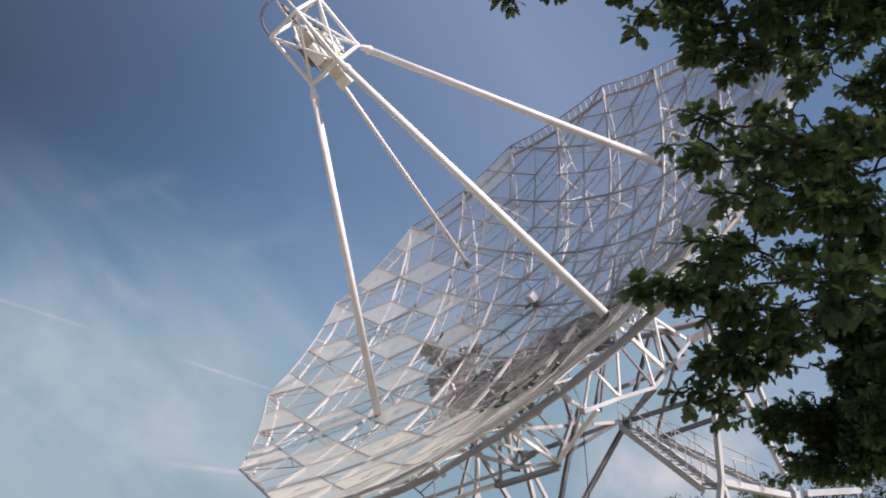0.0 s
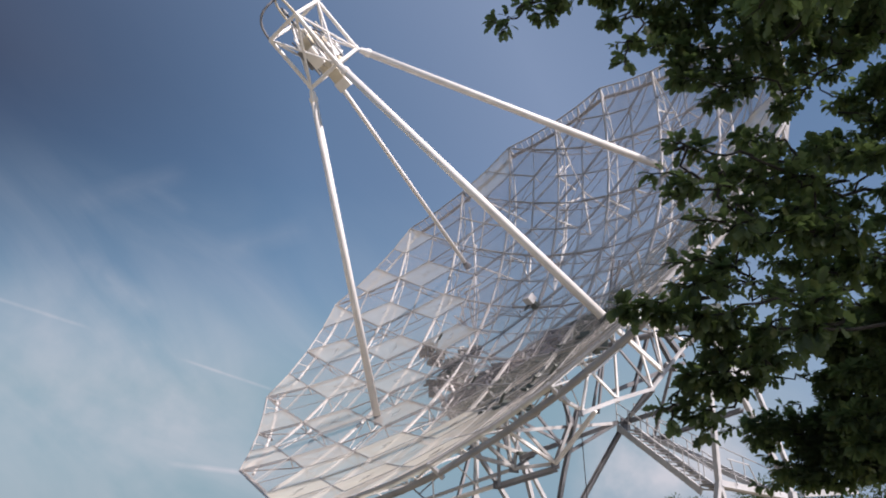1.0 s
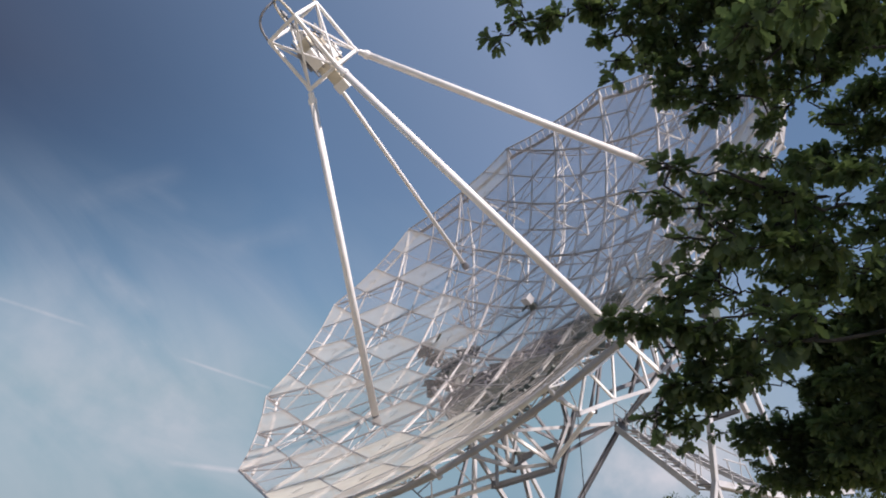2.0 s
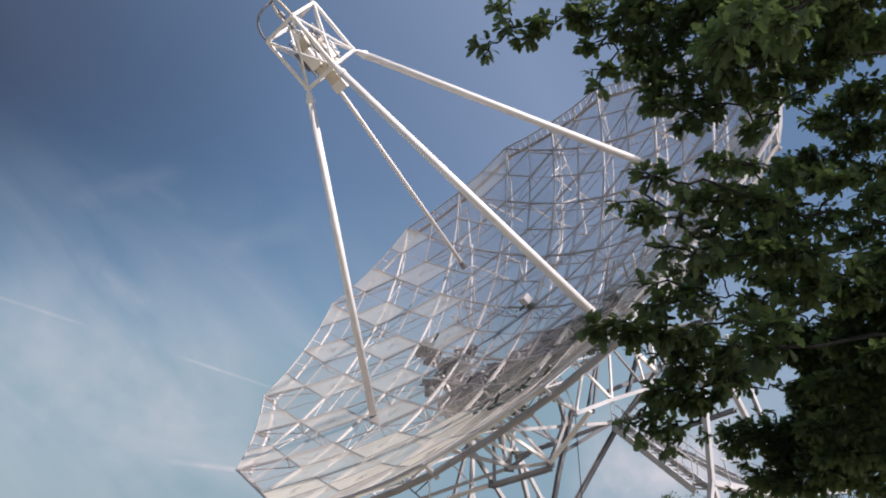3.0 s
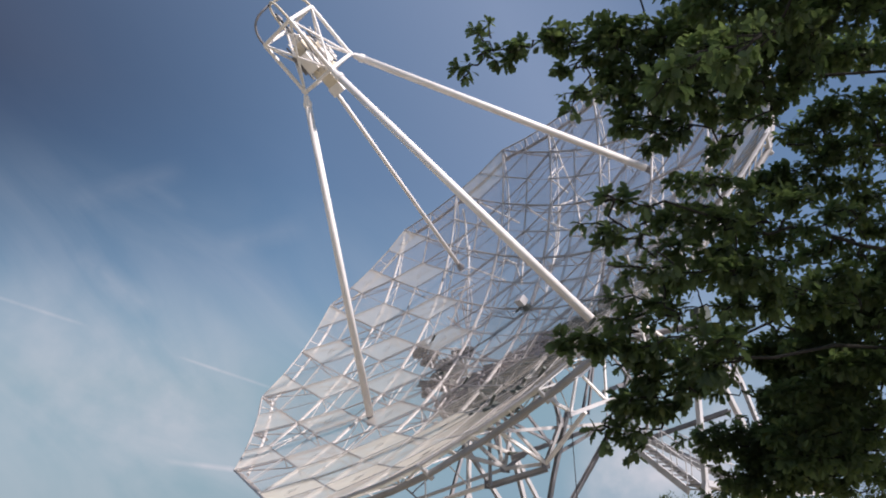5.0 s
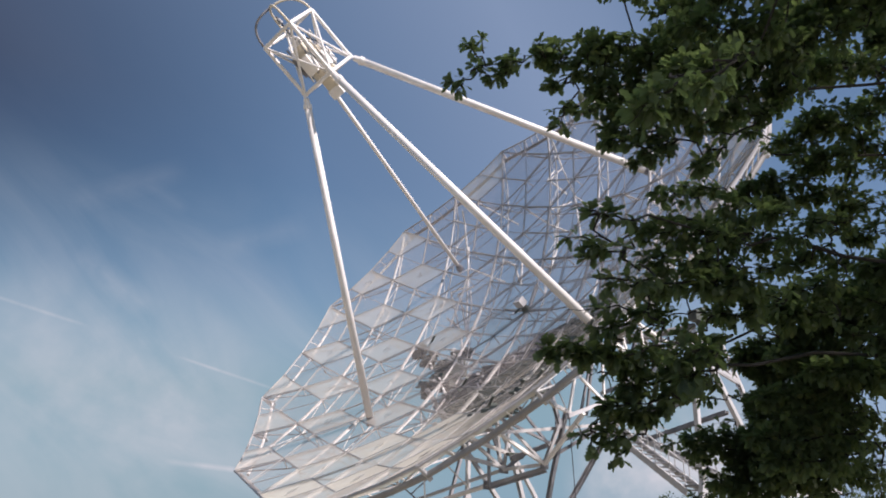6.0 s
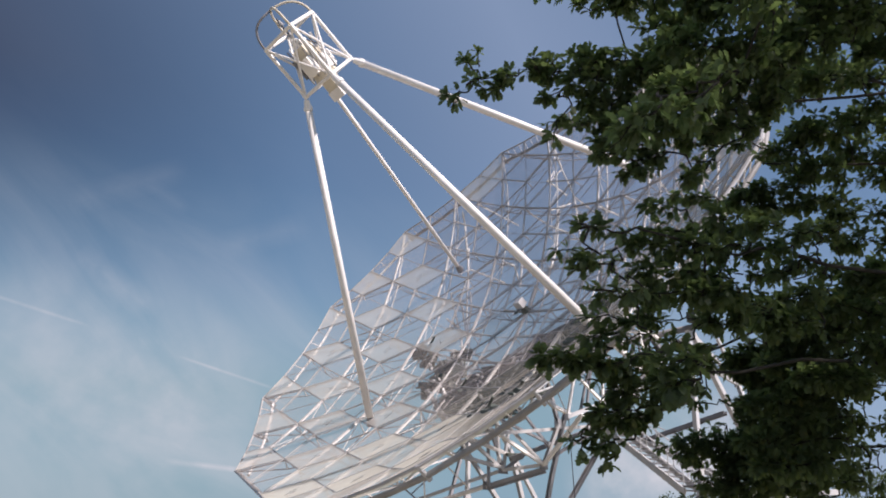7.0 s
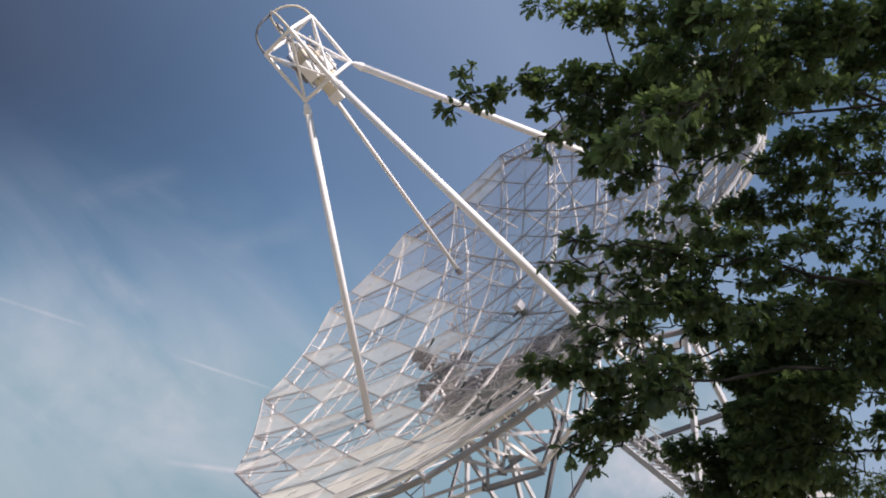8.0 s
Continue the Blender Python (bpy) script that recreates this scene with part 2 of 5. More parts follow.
# ---------------------------------------------------------------- mesh helpers
class Shape:
    """Vertices and faces of one part."""

    def __init__(self):
        self.v, self.f, self.m = [], [], []

    def add(self, verts, faces, slot=0):
        k = len(self.v)
        self.v += [tuple(p) for p in verts]
        self.f += [tuple(i + k for i in fc) for fc in faces]
        self.m += [slot] * len(faces)
        return self

    def bar(self, a, b, w, h=None, up=(0, 0, 1), slot=0):
        """Square bar from a to b."""
        a, b, up = Vector(a), Vector(b), Vector(up)
        d = (b - a).normalized()
        if abs(d.dot(up)) > 0.97:
            up = Vector((1, 0, 0)) if abs(d.x) < 0.9 else Vector((0, 1, 0))
        s = d.cross(up).normalized() * (w / 2)
        u = s.cross(d).normalized() * ((h or w) / 2)
        c = [p + i * s + j * u for p in (a, b) for i, j in ((-1, -1), (1, -1), (1, 1), (-1, 1))]
        return self.add(c, [(0, 1, 5, 4), (1, 2, 6, 5), (2, 3, 7, 6), (3, 0, 4, 7), (3, 2, 1, 0), (4, 5, 6, 7)], slot)

    def channel(self, a, b, w, h, up=(0, 0, 1), t=0.02, slot=0):
        """I-section: two flanges and a web."""
        a, b, up = Vector(a), Vector(b), Vector(up)
        d = (b - a).normalized()
        if abs(d.dot(up)) > 0.97:
            up = Vector((1, 0, 0)) if abs(d.x) < 0.9 else Vector((0, 1, 0))
        u = d.cross(up).normalized().cross(d).normalized()
        for k in (-1, 1):
            o = u * (k * (h - t) / 2)
            self.bar(a + o, b + o, w, t, u, slot)
        return self.bar(a, b, t, h - 2 * t, u, slot)

    def tube(self, a, b, r, r2=None, n=8, slot=0, caps=True):
        a, b = Vector(a), Vector(b)
        d = (b - a).normalized()
        s = d.orthogonal().normalized()
        u = d.cross(s)
        r2 = r if r2 is None else r2
        ring = [(math.cos(2 * math.pi * i / n), math.sin(2 * math.pi * i / n)) for i in range(n)]
        vs = [a + r * (c * s + q * u) for c, q in ring] + [b + r2 * (c * s + q * u) for c, q in ring]
        fs = [(i, (i + 1) % n, n + (i + 1) % n, n + i) for i in range(n)]
        if caps:
            fs += [tuple(reversed(range(n))), tuple(range(n, 2 * n))]
        return self.add(vs, fs, slot)

    def path(self, pts, radii, n=6, slot=0):
        """A bent, tapering tube through pts."""
        pts = [Vector(p) for p in pts]
        k = len(self.v)
        s = (pts[1] - pts[0]).orthogonal().normalized()
        for i, p in enumerate(pts):
            d = (pts[min(i + 1, len(pts) - 1)] - pts[max(i - 1, 0)]).normalized()
            s = (s - d * s.dot(d)).normalized()
            u = d.cross(s)
            for j in range(n):
                c = 2 * math.pi * j / n
                self.v.append(tuple(p + radii[i] * (math.cos(c) * s + math.sin(c) * u)))
        for i in range(len(pts) - 1):
            for j in range(n):
                self.f.append((k + i * n + j, k + i * n + (j + 1) % n, k + (i + 1) * n + (j + 1) % n, k + (i + 1) * n + j))
                self.m.append(slot)
        self.f += [tuple(k + j for j in reversed(range(n))), tuple(k + (len(pts) - 1) * n + j for j in range(n))]
        self.m += [slot, slot]
        return self

    def plate(self, pts, thick, normal, slot=0):
        """Flat plate with the outline pts."""
        n = len(pts)
        o = Vector(normal).normalized() * thick
        vs = [Vector(p) for p in pts] + [Vector(p) + o for p in pts]
        fs = [tuple(reversed(range(n))), tuple(range(n, 2 * n))] + [(i, (i + 1) % n, n + (i + 1) % n, n + i) for i in range(n)]
        return self.add(vs, fs, slot)


def part(name, shape, materials, parent, label="", smooth=False):
    me = bpy.data.meshes.new(name)
    base = WORLD_AT.get(parent.name, Vector()) if parent is not None else Vector()
    me.from_pydata([tuple(Vector(p) - base) for p in shape.v], [], shape.f)
    for m in materials if isinstance(materials, (list, tuple)) else [materials]:
        me.materials.append(m)
    me.polygons.foreach_set("material_index", shape.m)
    if smooth:
        me.polygons.foreach_set("use_smooth", [True] * len(me.polygons))
    ob = new(name, me)
    if parent is not None:
        ob.parent = parent
        WORLD_AT[ob.name] = base
    if label:
        ob["label"] = label
    return ob


WORLD_AT = {}


def thing(name, at, label, category, group="", kind=""):
    ob = new(name)
    ob.empty_display_size = 0.2
    ob.location = at
    WORLD_AT[ob.name] = Vector(at)
    return tagged(ob, label, category, group, kind)


# ---------------------------------------------------------------- ground
def build_ground():
    s = Shape()
    n, span = 60, 3000.0
    coord = [math.copysign(abs(q) ** 3, q) * span for q in np.linspace(-1, 1, n)]
    for y in coord:
        for x in coord:
            s.v.append((x, y, 0.06 * noise.noise((x * 0.15, y * 0.15, 0)) - 0.05))
    for j in range(n - 1):
        for i in range(n - 1):
            s.f.append((j * n + i, j * n + i + 1, (j + 1) * n + i + 1, (j + 1) * n + i))
            s.m.append(0)
    g = part("ground", s, GRASS, None)
    tagged(g, "straw-coloured and brown heath grass, lightened to bounce light up", "ground", kind="structure")


build_ground()

# ---------------------------------------------------------------- the telescope's dish
DISH = Matrix(((-0.75326, 0.06595, -0.65441, 3.92063), (0.34628, -0.80614, -0.47983, 28.65447),
               (-0.55919, -0.58804, 0.5844, 10.82766), (0, 0, 0, 1)))
FOCAL, CELL = 11.62, 3.5
HALF = CELL / 2
AXIS = (DISH.to_3x3() @ Vector((0, 0, 1))).normalized()
STRUT_ANGLE = radians(14.46)


def dish(x, y, out=0.0):
    """A point over the dish's plane, raised by out along the surface's normal."""
    n = Vector((-x / (2 * FOCAL), -y / (2 * FOCAL), 1)).normalized()
    return DISH @ (Vector((x, y, (x * x + y * y) / (4 * FOCAL))) + n * out)


def lattice(i, j):
    """Half-cell lattice point in the dish's plane."""
    return Vector((HALF * (i + j * 0.5), HALF * j * math.sqrt(3) / 2, 0))


CORNERS = []
for k in range(6):
    for sgn in (-1, 1):
        ang = radians(60 * k) + sgn * math.atan2(math.sqrt(3) / 2, 3.5)
        CORNERS.append(Vector((CELL * math.sqrt(13) * math.cos(ang), CELL * math.sqrt(13) * math.sin(ang), 0)))


def clip_line(p, d):
    """The stretch of the line p + t d within the rim's twelve sides."""
    lo, hi = -40.0, 40.0
    for k in range(12):
        a, b = CORNERS[k], CORNERS[(k + 1) % 12]
        e = b - a
        nrm = Vector((-e.y, e.x, 0)).normalized()
        v, q = nrm.dot(d), nrm.dot(p - a)
        if abs(v) < 1e-6:
            if q < -0.02:
                return None
        elif v > 0:
            lo = max(lo, -q / v)
        else:
            hi = min(hi, -q / v)
    return (lo, hi) if hi - lo > 0.3 else None


def depth_at(p):
    """Depth of the double-layer lattice, which thins out to nothing at the rim."""
    return 0.58 * min(1.0, max(0.0, (12.2 - p.length) / 2.0))


def build_dish(scope):
    up = AXIS
    # double-layer lattice girders along every main line, light purlins between
    for fam in range(3):
        d = Vector((math.cos(radians(60 * fam)), math.sin(radians(60 * fam)), 0))
        c = Vector((-d.y, d.x, 0))
        for k in range(-8, 9):
            p = c * (k * HALF * math.sqrt(3) / 2)
            span = clip_line(p, d)
            if not span or abs(k) == 8:
                continue
            main = k % 2 == 0
            shift = (0 if (k // 2) % 2 == 0 else HALF) if main else HALF / 2
            ts = [t for t in np.arange(-18 * HALF + shift, 18 * HALF, HALF) if span[0] + 0.15 < t < span[1] - 0.15]
            pts = [span[0]] + ts + [span[1]]
            s = Shape()
            w = (0.052 if fam == 1 else 0.038) if main else 0.022
            top = [dish(*(p + d * t).xy) for t in pts]
            for a, b in zip(top, top[1:]):
                s.bar(a, b, w, w * (1.3 if main else 1.0), up)
            if main:
                low = [dish(*(p + d * t).xy, -depth_at(p + d * t)) for t in pts]
                for a, b in zip(low, low[1:]):
                    s.bar(a, b, w * 0.9, w * 0.9, up)
                for i in range(1, len(pts) - 1):
                    s.bar(top[i], low[i], 0.032, 0.032, d)
                    if i + 1 < len(pts) - 1:
                        s.bar(*((top[i], low[i + 1]) if i % 2 else (low[i], top[i + 1])), 0.026, 0.026, up)
                # white for the sunlit direction, beige for the shaded ones: light as colour
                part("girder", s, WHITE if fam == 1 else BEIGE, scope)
            else:
                for i in range(1, len(pts) - 1):
                    # posts in white as sunlit ticks against the shaded beige
                    s.bar(top[i], dish(*(p + d * pts[i]).xy, -0.34), 0.036, 0.03, d, 1)
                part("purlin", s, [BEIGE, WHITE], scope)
    # rim beams: twelve straight sides, each in four lengths on the bowl
    for k in range(12):
        a, b = CORNERS[k], CORNERS[(k + 1) % 12]
        s = Shape()
        inset = 0.985 if k in (1, 2, 3) else 0.97
        for i in range(4):
            p, q = a.lerp(b, i / 4), a.lerp(b, (i + 1) / 4)
            s.bar(dish(*p.xy, 0.03), dish(*q.xy, 0.03), 0.05, 0.06, up)
            s.tube(dish(*(p * inset).xy, -0.27), dish(*(q * inset).xy, -0.27), 0.06 if k in (0, 10, 11) else 0.088, n=10, slot=1)
            for u in ((0.5,) if k in (0, 1, 2, 3, 10, 11) else (0, 0.25, 0.5, 0.75)):
                m = p.lerp(q, u)
                s.bar(dish(*m.xy), dish(*(m * inset).xy, -0.2), 0.03, 0.03, up, 2)
        if k in (1, 2, 3):
            skirt = Shape()
            for i in range(2 if k == 3 else 4):
                p, q = a.lerp(b, i / 4), a.lerp(b, (i + 1) / 4)
                skirt.add([dish(*p.xy, 0.01), dish(*q.xy, 0.01), dish(*(q * 0.996).xy, -0.08), dish(*(p * 0.996).xy, -0.08)], [(0, 1, 2, 3)])
            part("edge_strip", skirt, CLOSE, scope, "cream mesh strip along the rim")
        # tube white on the sunlit sides, tan on the shaded ones, by colour
        rim = part("rim_beam", s, [PALE, WHITE if k in (0, 10, 11) else TUBE, WHITE], scope)
        for u in (0.0, 0.5):
            m = a.lerp(b, u)
            j = Shape().bar(dish(*m.xy, 0.08), dish(*(m * inset).xy, -0.3), 0.1, 0.07, up)
            j.tube(dish(*(m * inset).xy, -0.27) - AXIS * 0.16, dish(*(m * inset).xy, -0.27) + AXIS * 0.16, 0.07, n=8)
            part("bracket", j, PALE, rim)


def back_web(nodes):
    """White lattice members behind the mesh, from node to node: x, y over the dish's plane and the drop behind it."""
    pts = [dish(*q) for q in nodes]
    for a, b in zip(pts, pts[1:]):
        part("lattice_bar", Shape().bar(a, b, 0.065, 0.065, AXIS), WHITE, scope)


def build_back_webs():
    back_web([(-5.95, -10.04, 0.0), (-5.13, -9.15, -1.2), (-4.61, -7.20, -1.4), (-3.51, -4.63, -1.5), (-3.17, -5.26, -1.5)])
    back_web([(-5.13, -9.15, -1.2), (-4.35, -7.63, 0.0)])
    back_web([(-4.35, -7.77, 0.0), (-4.41, -7.58, -1.3)])
    back_web([(-3.36, -6.00, 0.0), (-4.31, -7.03, -1.4)])
    back_web([(-3.70, -7.33, -1.3), (-2.38, -5.09, -1.3), (-1.69, -4.15, -1.2), (-1.03, -3.34, -1.2)])
    back_web([(-2.53, -7.58, 0.0), (-2.90, -5.99, -0.6), (-3.28, -5.52, -1.4)])
    back_web([(-4.61, -7.20, -1.4), (-4.82, -3.93, -0.8), (-5.02, -2.58, -1.4)])
    back_web([(-5.12, -2.94, 0.0), (-5.37, -3.10, -1.2)])
    back_web([(-6.03, -1.46, 0.0), (-5.08, -1.52, -1.3)])
    back_web([(-6.09, -1.77, 0.0), (-6.30, -1.66, -0.8)])
    back_web([(0.17, -10.90, 0.0), (0.54, -10.99, -0.9), (1.18, -9.97, -1.4), (1.68, -8.90, -1.6), (2.13, -7.65, -1.6), (3.00, -7.48, -1.2), (3.41, -5.17, -1.6)])
    back_web([(0.81, -10.74, -1.3), (1.52, -8.73, 0.0)])
    back_web([(0.54, -10.99, -0.9), (0.82, -10.69, 0.0)])
    back_web([(1.10, -9.89, -1.4), (3.13, -4.79, -1.6)])
    back_web([(2.04, -7.23, -0.3), (1.64, -8.75, -1.6), (0.49, -6.11, -1.5)])
    back_web([(-0.15, -5.52, 0.0), (-0.39, -6.18, -1.1), (-0.10, -5.41, -1.5)])
    back_web([(3.35, -4.90, -1.6), (4.46, -4.36, -1.2), (5.02, -4.52, -1.6)])
    back_web([(3.35, -4.90, -1.6), (2.58, -3.34, -1.4)])
    back_web([(3.35, -4.90, -1.6), (3.89, -2.67, -1.8)])
    back_web([(3.35, -4.90, -1.6), (3.28, -3.61, 0.0)])
    back_web([(-0.73, -10.67, 0.0), (-0.88, -11.00, -1.0), (-1.66, -8.80, -1.4)])
    back_web([(-1.13, -6.84, -1.2), (-0.03, -5.04, -1.5)])
    back_web([(-4.78, -9.46, -1.2), (-4.25, -7.81, 0.0)])
    back_web([(-10.39, -5.77, 0.0), (-9.83, -5.36, -1.0), (-9.54, -4.62, -1.2), (-8.89, -3.17, -1.4)])
    back_web([(-9.25, -4.04, 0.0), (-9.41, -5.10, -1.2), (-9.54, -4.62, -1.2)])
    back_web([(-8.60, -2.92, 0.0), (-8.82, -3.23, -1.4)])
    back_web([(-7.45, -0.49, 0.0), (-7.28, -1.30, -1.3), (-6.60, 1.49, -1.4)])
    back_web([(-7.78, -0.39, -0.9), (-7.15, 0.93, -1.3)])
    back_web([(-6.47, 1.01, 0.0), (-6.55, -0.28, -1.3)])
    back_web([(-5.87, 1.86, -0.4), (-5.99, 1.12, -1.4)])
    back_web([(3.13, -4.00, -1.3), (2.70, -5.20, -0.6), (2.73, -7.04, -1.2), (1.78, -5.64, -0.3)])
    back_web([(3.13, -4.00, -1.3), (2.39, -5.65, -1.2), (2.13, -6.88, -1.3)])
    back_web([(3.13, -4.00, -1.3), (3.49, -4.18, -0.1)])
    back_web([(3.13, -4.00, -1.3), (4.31, -3.59, -0.9)])
    back_web([(3.13, -4.00, -1.3), (3.37, -2.44, -1.5), (3.07, -0.81, -1.5)])
    back_web([(3.13, -4.00, -1.3), (1.87, -1.65, -0.1)])
    back_web([(4.32, -3.11, -1.3), (3.71, -1.79, -1.4), (2.85, -0.57, -1.4), (3.41, 0.25, -1.4)])
    back_web([(4.64, -4.06, -1.2), (3.29, -2.69, -1.4), (2.35, -0.38, -1.3)])
    back_web([(-0.83, -2.61, -0.6), (-0.02, -2.71, -1.2), (0.72, -1.01, -0.1)])


def build_panels(scope):
    """Rhombic mesh panels, three to each hexagon of lattice triangles."""
    for i in range(-10, 11):
        for j in range(-10, 11):
            if (2 * i + j) % 3:
                continue
            for u, v, dense in PANEL_KINDS:
                quad = [(0, 0), u, (u[0] + v[0], u[1] + v[1]), v]
                pts = [lattice(i + a, j + b) for a, b in quad]
                poly = clip_poly(pts)
                if len(poly) < 3:
                    continue
                s = Shape()
                top = [dish(*q.xy, 0.075) for q in poly]
                mid = dish(*(sum(poly, Vector()) / len(poly)).xy, 0.075)
                n = len(top)
                s.add(top + [mid], [(a, (a + 1) % n, n) for a in range(n)], 0)
                for a in range(n):
                    s.bar(top[a].lerp(mid, 0.012), top[(a + 1) % n].lerp(mid, 0.012), 0.022, 0.022, AXIS, 1)
                # stretched stay wires under the mesh
                du = (pts[1] - pts[0]).normalized()
                dv = (pts[3] - pts[0])
                for r in range(1, 26):
                    seg = clip_segment(pts[0] + dv * (r / 26), pts[0] + dv * (r / 26) + du * HALF)
                    if seg:
                        s.bar(dish(*seg[0].xy, 0.065), dish(*seg[1].xy, 0.065), 0.004, 0.004, AXIS, 2)
                centre = sum(poly, Vector()) / len(poly)
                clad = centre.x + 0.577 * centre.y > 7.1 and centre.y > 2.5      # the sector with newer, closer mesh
                # dense, paler panels kept to the bowl's sunlit side, so tone follows light
                thick = dense and centre.x > 1.9 and (centre.y < 3.5 or clad) and (centre - Vector((4.26, 0.61, 0))).length > 1.1
                for patch in ((-1.5, -11.6, 0), (-9.6, 6.4, 0)):      # single closer, paler panels at the rim
                    thick = thick or (centre - Vector(patch)).length < 1.2
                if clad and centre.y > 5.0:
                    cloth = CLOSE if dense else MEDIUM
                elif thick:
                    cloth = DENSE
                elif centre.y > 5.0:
                    # near side outside the newer sector: mesh toned as in shade
                    cloth = SHADED_MESH
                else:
                    # sunlit tone on one side of the bowl, unlit tone on the other
                    cloth = LIT_MESH if centre.x > 3.0 else DIM_MESH
                part("mesh_panel", s, [cloth, BEIGE, WIRE], scope, "denser, paler wire mesh panel" if thick else "")


PANEL_KINDS = [((-1, 0), (-1, 1), 1), ((-1, 1), (0, 1), 0), ((0, 1), (1, 0), 0)]


def clip_poly(pts):
    poly = list(pts)
    for k in range(12):
        a, b = CORNERS[k], CORNERS[(k + 1) % 12]
        e = b - a
        nrm = Vector((-e.y, e.x, 0)).normalized()
        got = []
        for i, p in enumerate(poly):
            q = poly[(i + 1) % len(poly)]
            dp, dq = nrm.dot(p - a), nrm.dot(q - a)
            if dp >= -1e-5:
                got.append(p)
            if (dp > 1e-5 and dq < -1e-5) or (dp < -1e-5 and dq > 1e-5):
                got.append(p.lerp(q, dp / (dp - dq)))
        poly = got
        if len(poly) < 3:
            return []
    area = sum(poly[i].cross(poly[(i + 1) % len(poly)]).z for i in range(len(poly))) / 2
    return poly if abs(area) > 0.05 else []


def clip_segment(a, b):
    d = b - a
    span = clip_line(a, d.normalized())
    if not span:
        return None
    lo, hi = max(0.0, span[0]), min(d.length, span[1])
    return (a + d.normalized() * lo, a + d.normalized() * hi) if hi - lo > 0.1 else None


def on_axis(r, ang, z):
    return DISH @ Vector((r * math.cos(ang), r * math.sin(ang), z))


def build_feed(scope):
    tops = [on_axis(1.11, STRUT_ANGLE + k * math.pi / 2, 12.26) for k in range(4)]
    for k in range(4):
        ang = STRUT_ANGLE + k * math.pi / 2
        r, at = ((7.58, ang), (7.3, radians(105.4)), (7.4, radians(187.9)), (7.51, ang))[k]
        foot = dish(r * math.cos(at), r * math.sin(at), 0.16)
        s = Shape()
        d = (foot - tops[k]).normalized()
        fat = 0.66 if k == 3 else 1.0
        s.tube(tops[k] + d * 0.35, foot, 0.135 * fat, 0.155 * fat, 12)
        leg = part("feed_leg", s, WHITE, scope, "long white tubular feed leg", smooth=True)
        c = Shape().tube(tops[k] + d * 0.12, tops[k] + d * 0.36, 0.10 * fat, 0.13 * fat, 12)
        c.tube(tops[k] + d * 0.36, tops[k] + d * 0.52, 0.165 * fat, 0.165 * fat, 12)
        part("collar", c, WHITE, leg)
        part("foot", Shape().tube(foot - d * 0.05, foot + d * 0.35, 0.12, 0.2, 10), GREY, leg)
    # cage: square prism of tubes, cross-braced, with four arches over its outer end
    ends = [on_axis(1.11, STRUT_ANGLE + k * math.pi / 2, 14.42) for k in range(4)]
    apex = on_axis(0, 0, 15.3)
    cage = part("focus_cage", Shape().tube(tops[0], tops[1], 0.07, n=8), WHITE, scope, "open white tubular cage at the focus")
    for k in range(4):
        n = (k + 1) % 4
        if k:
            part("tube", Shape().tube(tops[k], tops[n], 0.07, n=8), WHITE, cage)
        part("tube", Shape().tube(tops[k], ends[k], 0.075, n=8), WHITE, cage)
        part("tube", Shape().tube(ends[k], ends[n], 0.07, n=8), WHITE, cage)
        part("brace", Shape().tube(tops[k], ends[n], 0.045, n=8), WHITE, cage)
        part("brace", Shape().tube(tops[n], ends[k], 0.045, n=8), WHITE, cage)
        arch = [on_axis(1.11 * max(0.0, math.cos(u)) ** (0.95 if k == 2 else 0.6), STRUT_ANGLE + k * math.pi / 2, 14.42 + 0.95 * math.sin(u) ** 0.85) for u in np.linspace(0, math.pi / 2, 9)]
        part("arch", Shape().path(arch, [0.045] * 9, n=7), GREY if k == 0 else CREAM, cage, smooth=True)
        part("gusset", Shape().tube(tops[k] - AXIS * 0.09, tops[k] + AXIS * 0.12, 0.1, n=8), WHITE, cage)
    part("rod", Shape().tube(on_axis(0.1, 1, 13.4), on_axis(0.1, 1, 15.0), 0.035, n=7), DARK, cage)

    def block(name, half_u, half_v, cu, cv, z0, z1, mat, label=""):
        a = STRUT_ANGLE + math.pi / 4
        u, v = Vector((math.cos(a), math.sin(a), 0)), Vector((-math.sin(a), math.cos(a), 0))
        q = []
        for z in (z0, z1):
            for i, j in ((-1, -1), (1, -1), (1, 1), (-1, 1)):
                q.append(DISH @ (u * (cu + i * half_u) + v * (cv + j * half_v) + Vector((0, 0, z))))
        sh = Shape().add(q, [(3, 2, 1, 0), (4, 5, 6, 7)] + [(i, (i + 1) % 4, 4 + (i + 1) % 4, 4 + i) for i in range(4)])
        return part(name, sh, mat, cage, label)
    drum = Shape().tube(on_axis(0, 0, 12.35), on_axis(0, 0, 13.35), 0.46, n=18)
    for z in (12.38, 12.7, 13.02, 13.32):
        drum.tube(on_axis(0, 0, z - 0.025), on_axis(0, 0, z + 0.025), 0.49, n=18)
    part("receiver_drum", drum, CREAM, cage, "cream ribbed receiver drum")
    block("receiver_box", 0.3, 0.3, 0.05, -0.03, 13.35, 13.72, CREAM, "cream sheet metal receiver box")
    block("cover", 0.2, 0.24, 0, 0, 13.72, 13.95, WHITE)
    part("knob", Shape().tube(on_axis(0.1, 1, 14.7), on_axis(0.1, 1, 14.9), 0.09, 0.07, n=10), MID, cage)
    part("knob", Shape().tube(on_axis(0.1, 1, 14.2), on_axis(0.1, 1, 14.34), 0.08, n=10), MID, cage)
    for k in range(8):
        a = STRUT_ANGLE + k * 0.785 + 0.2
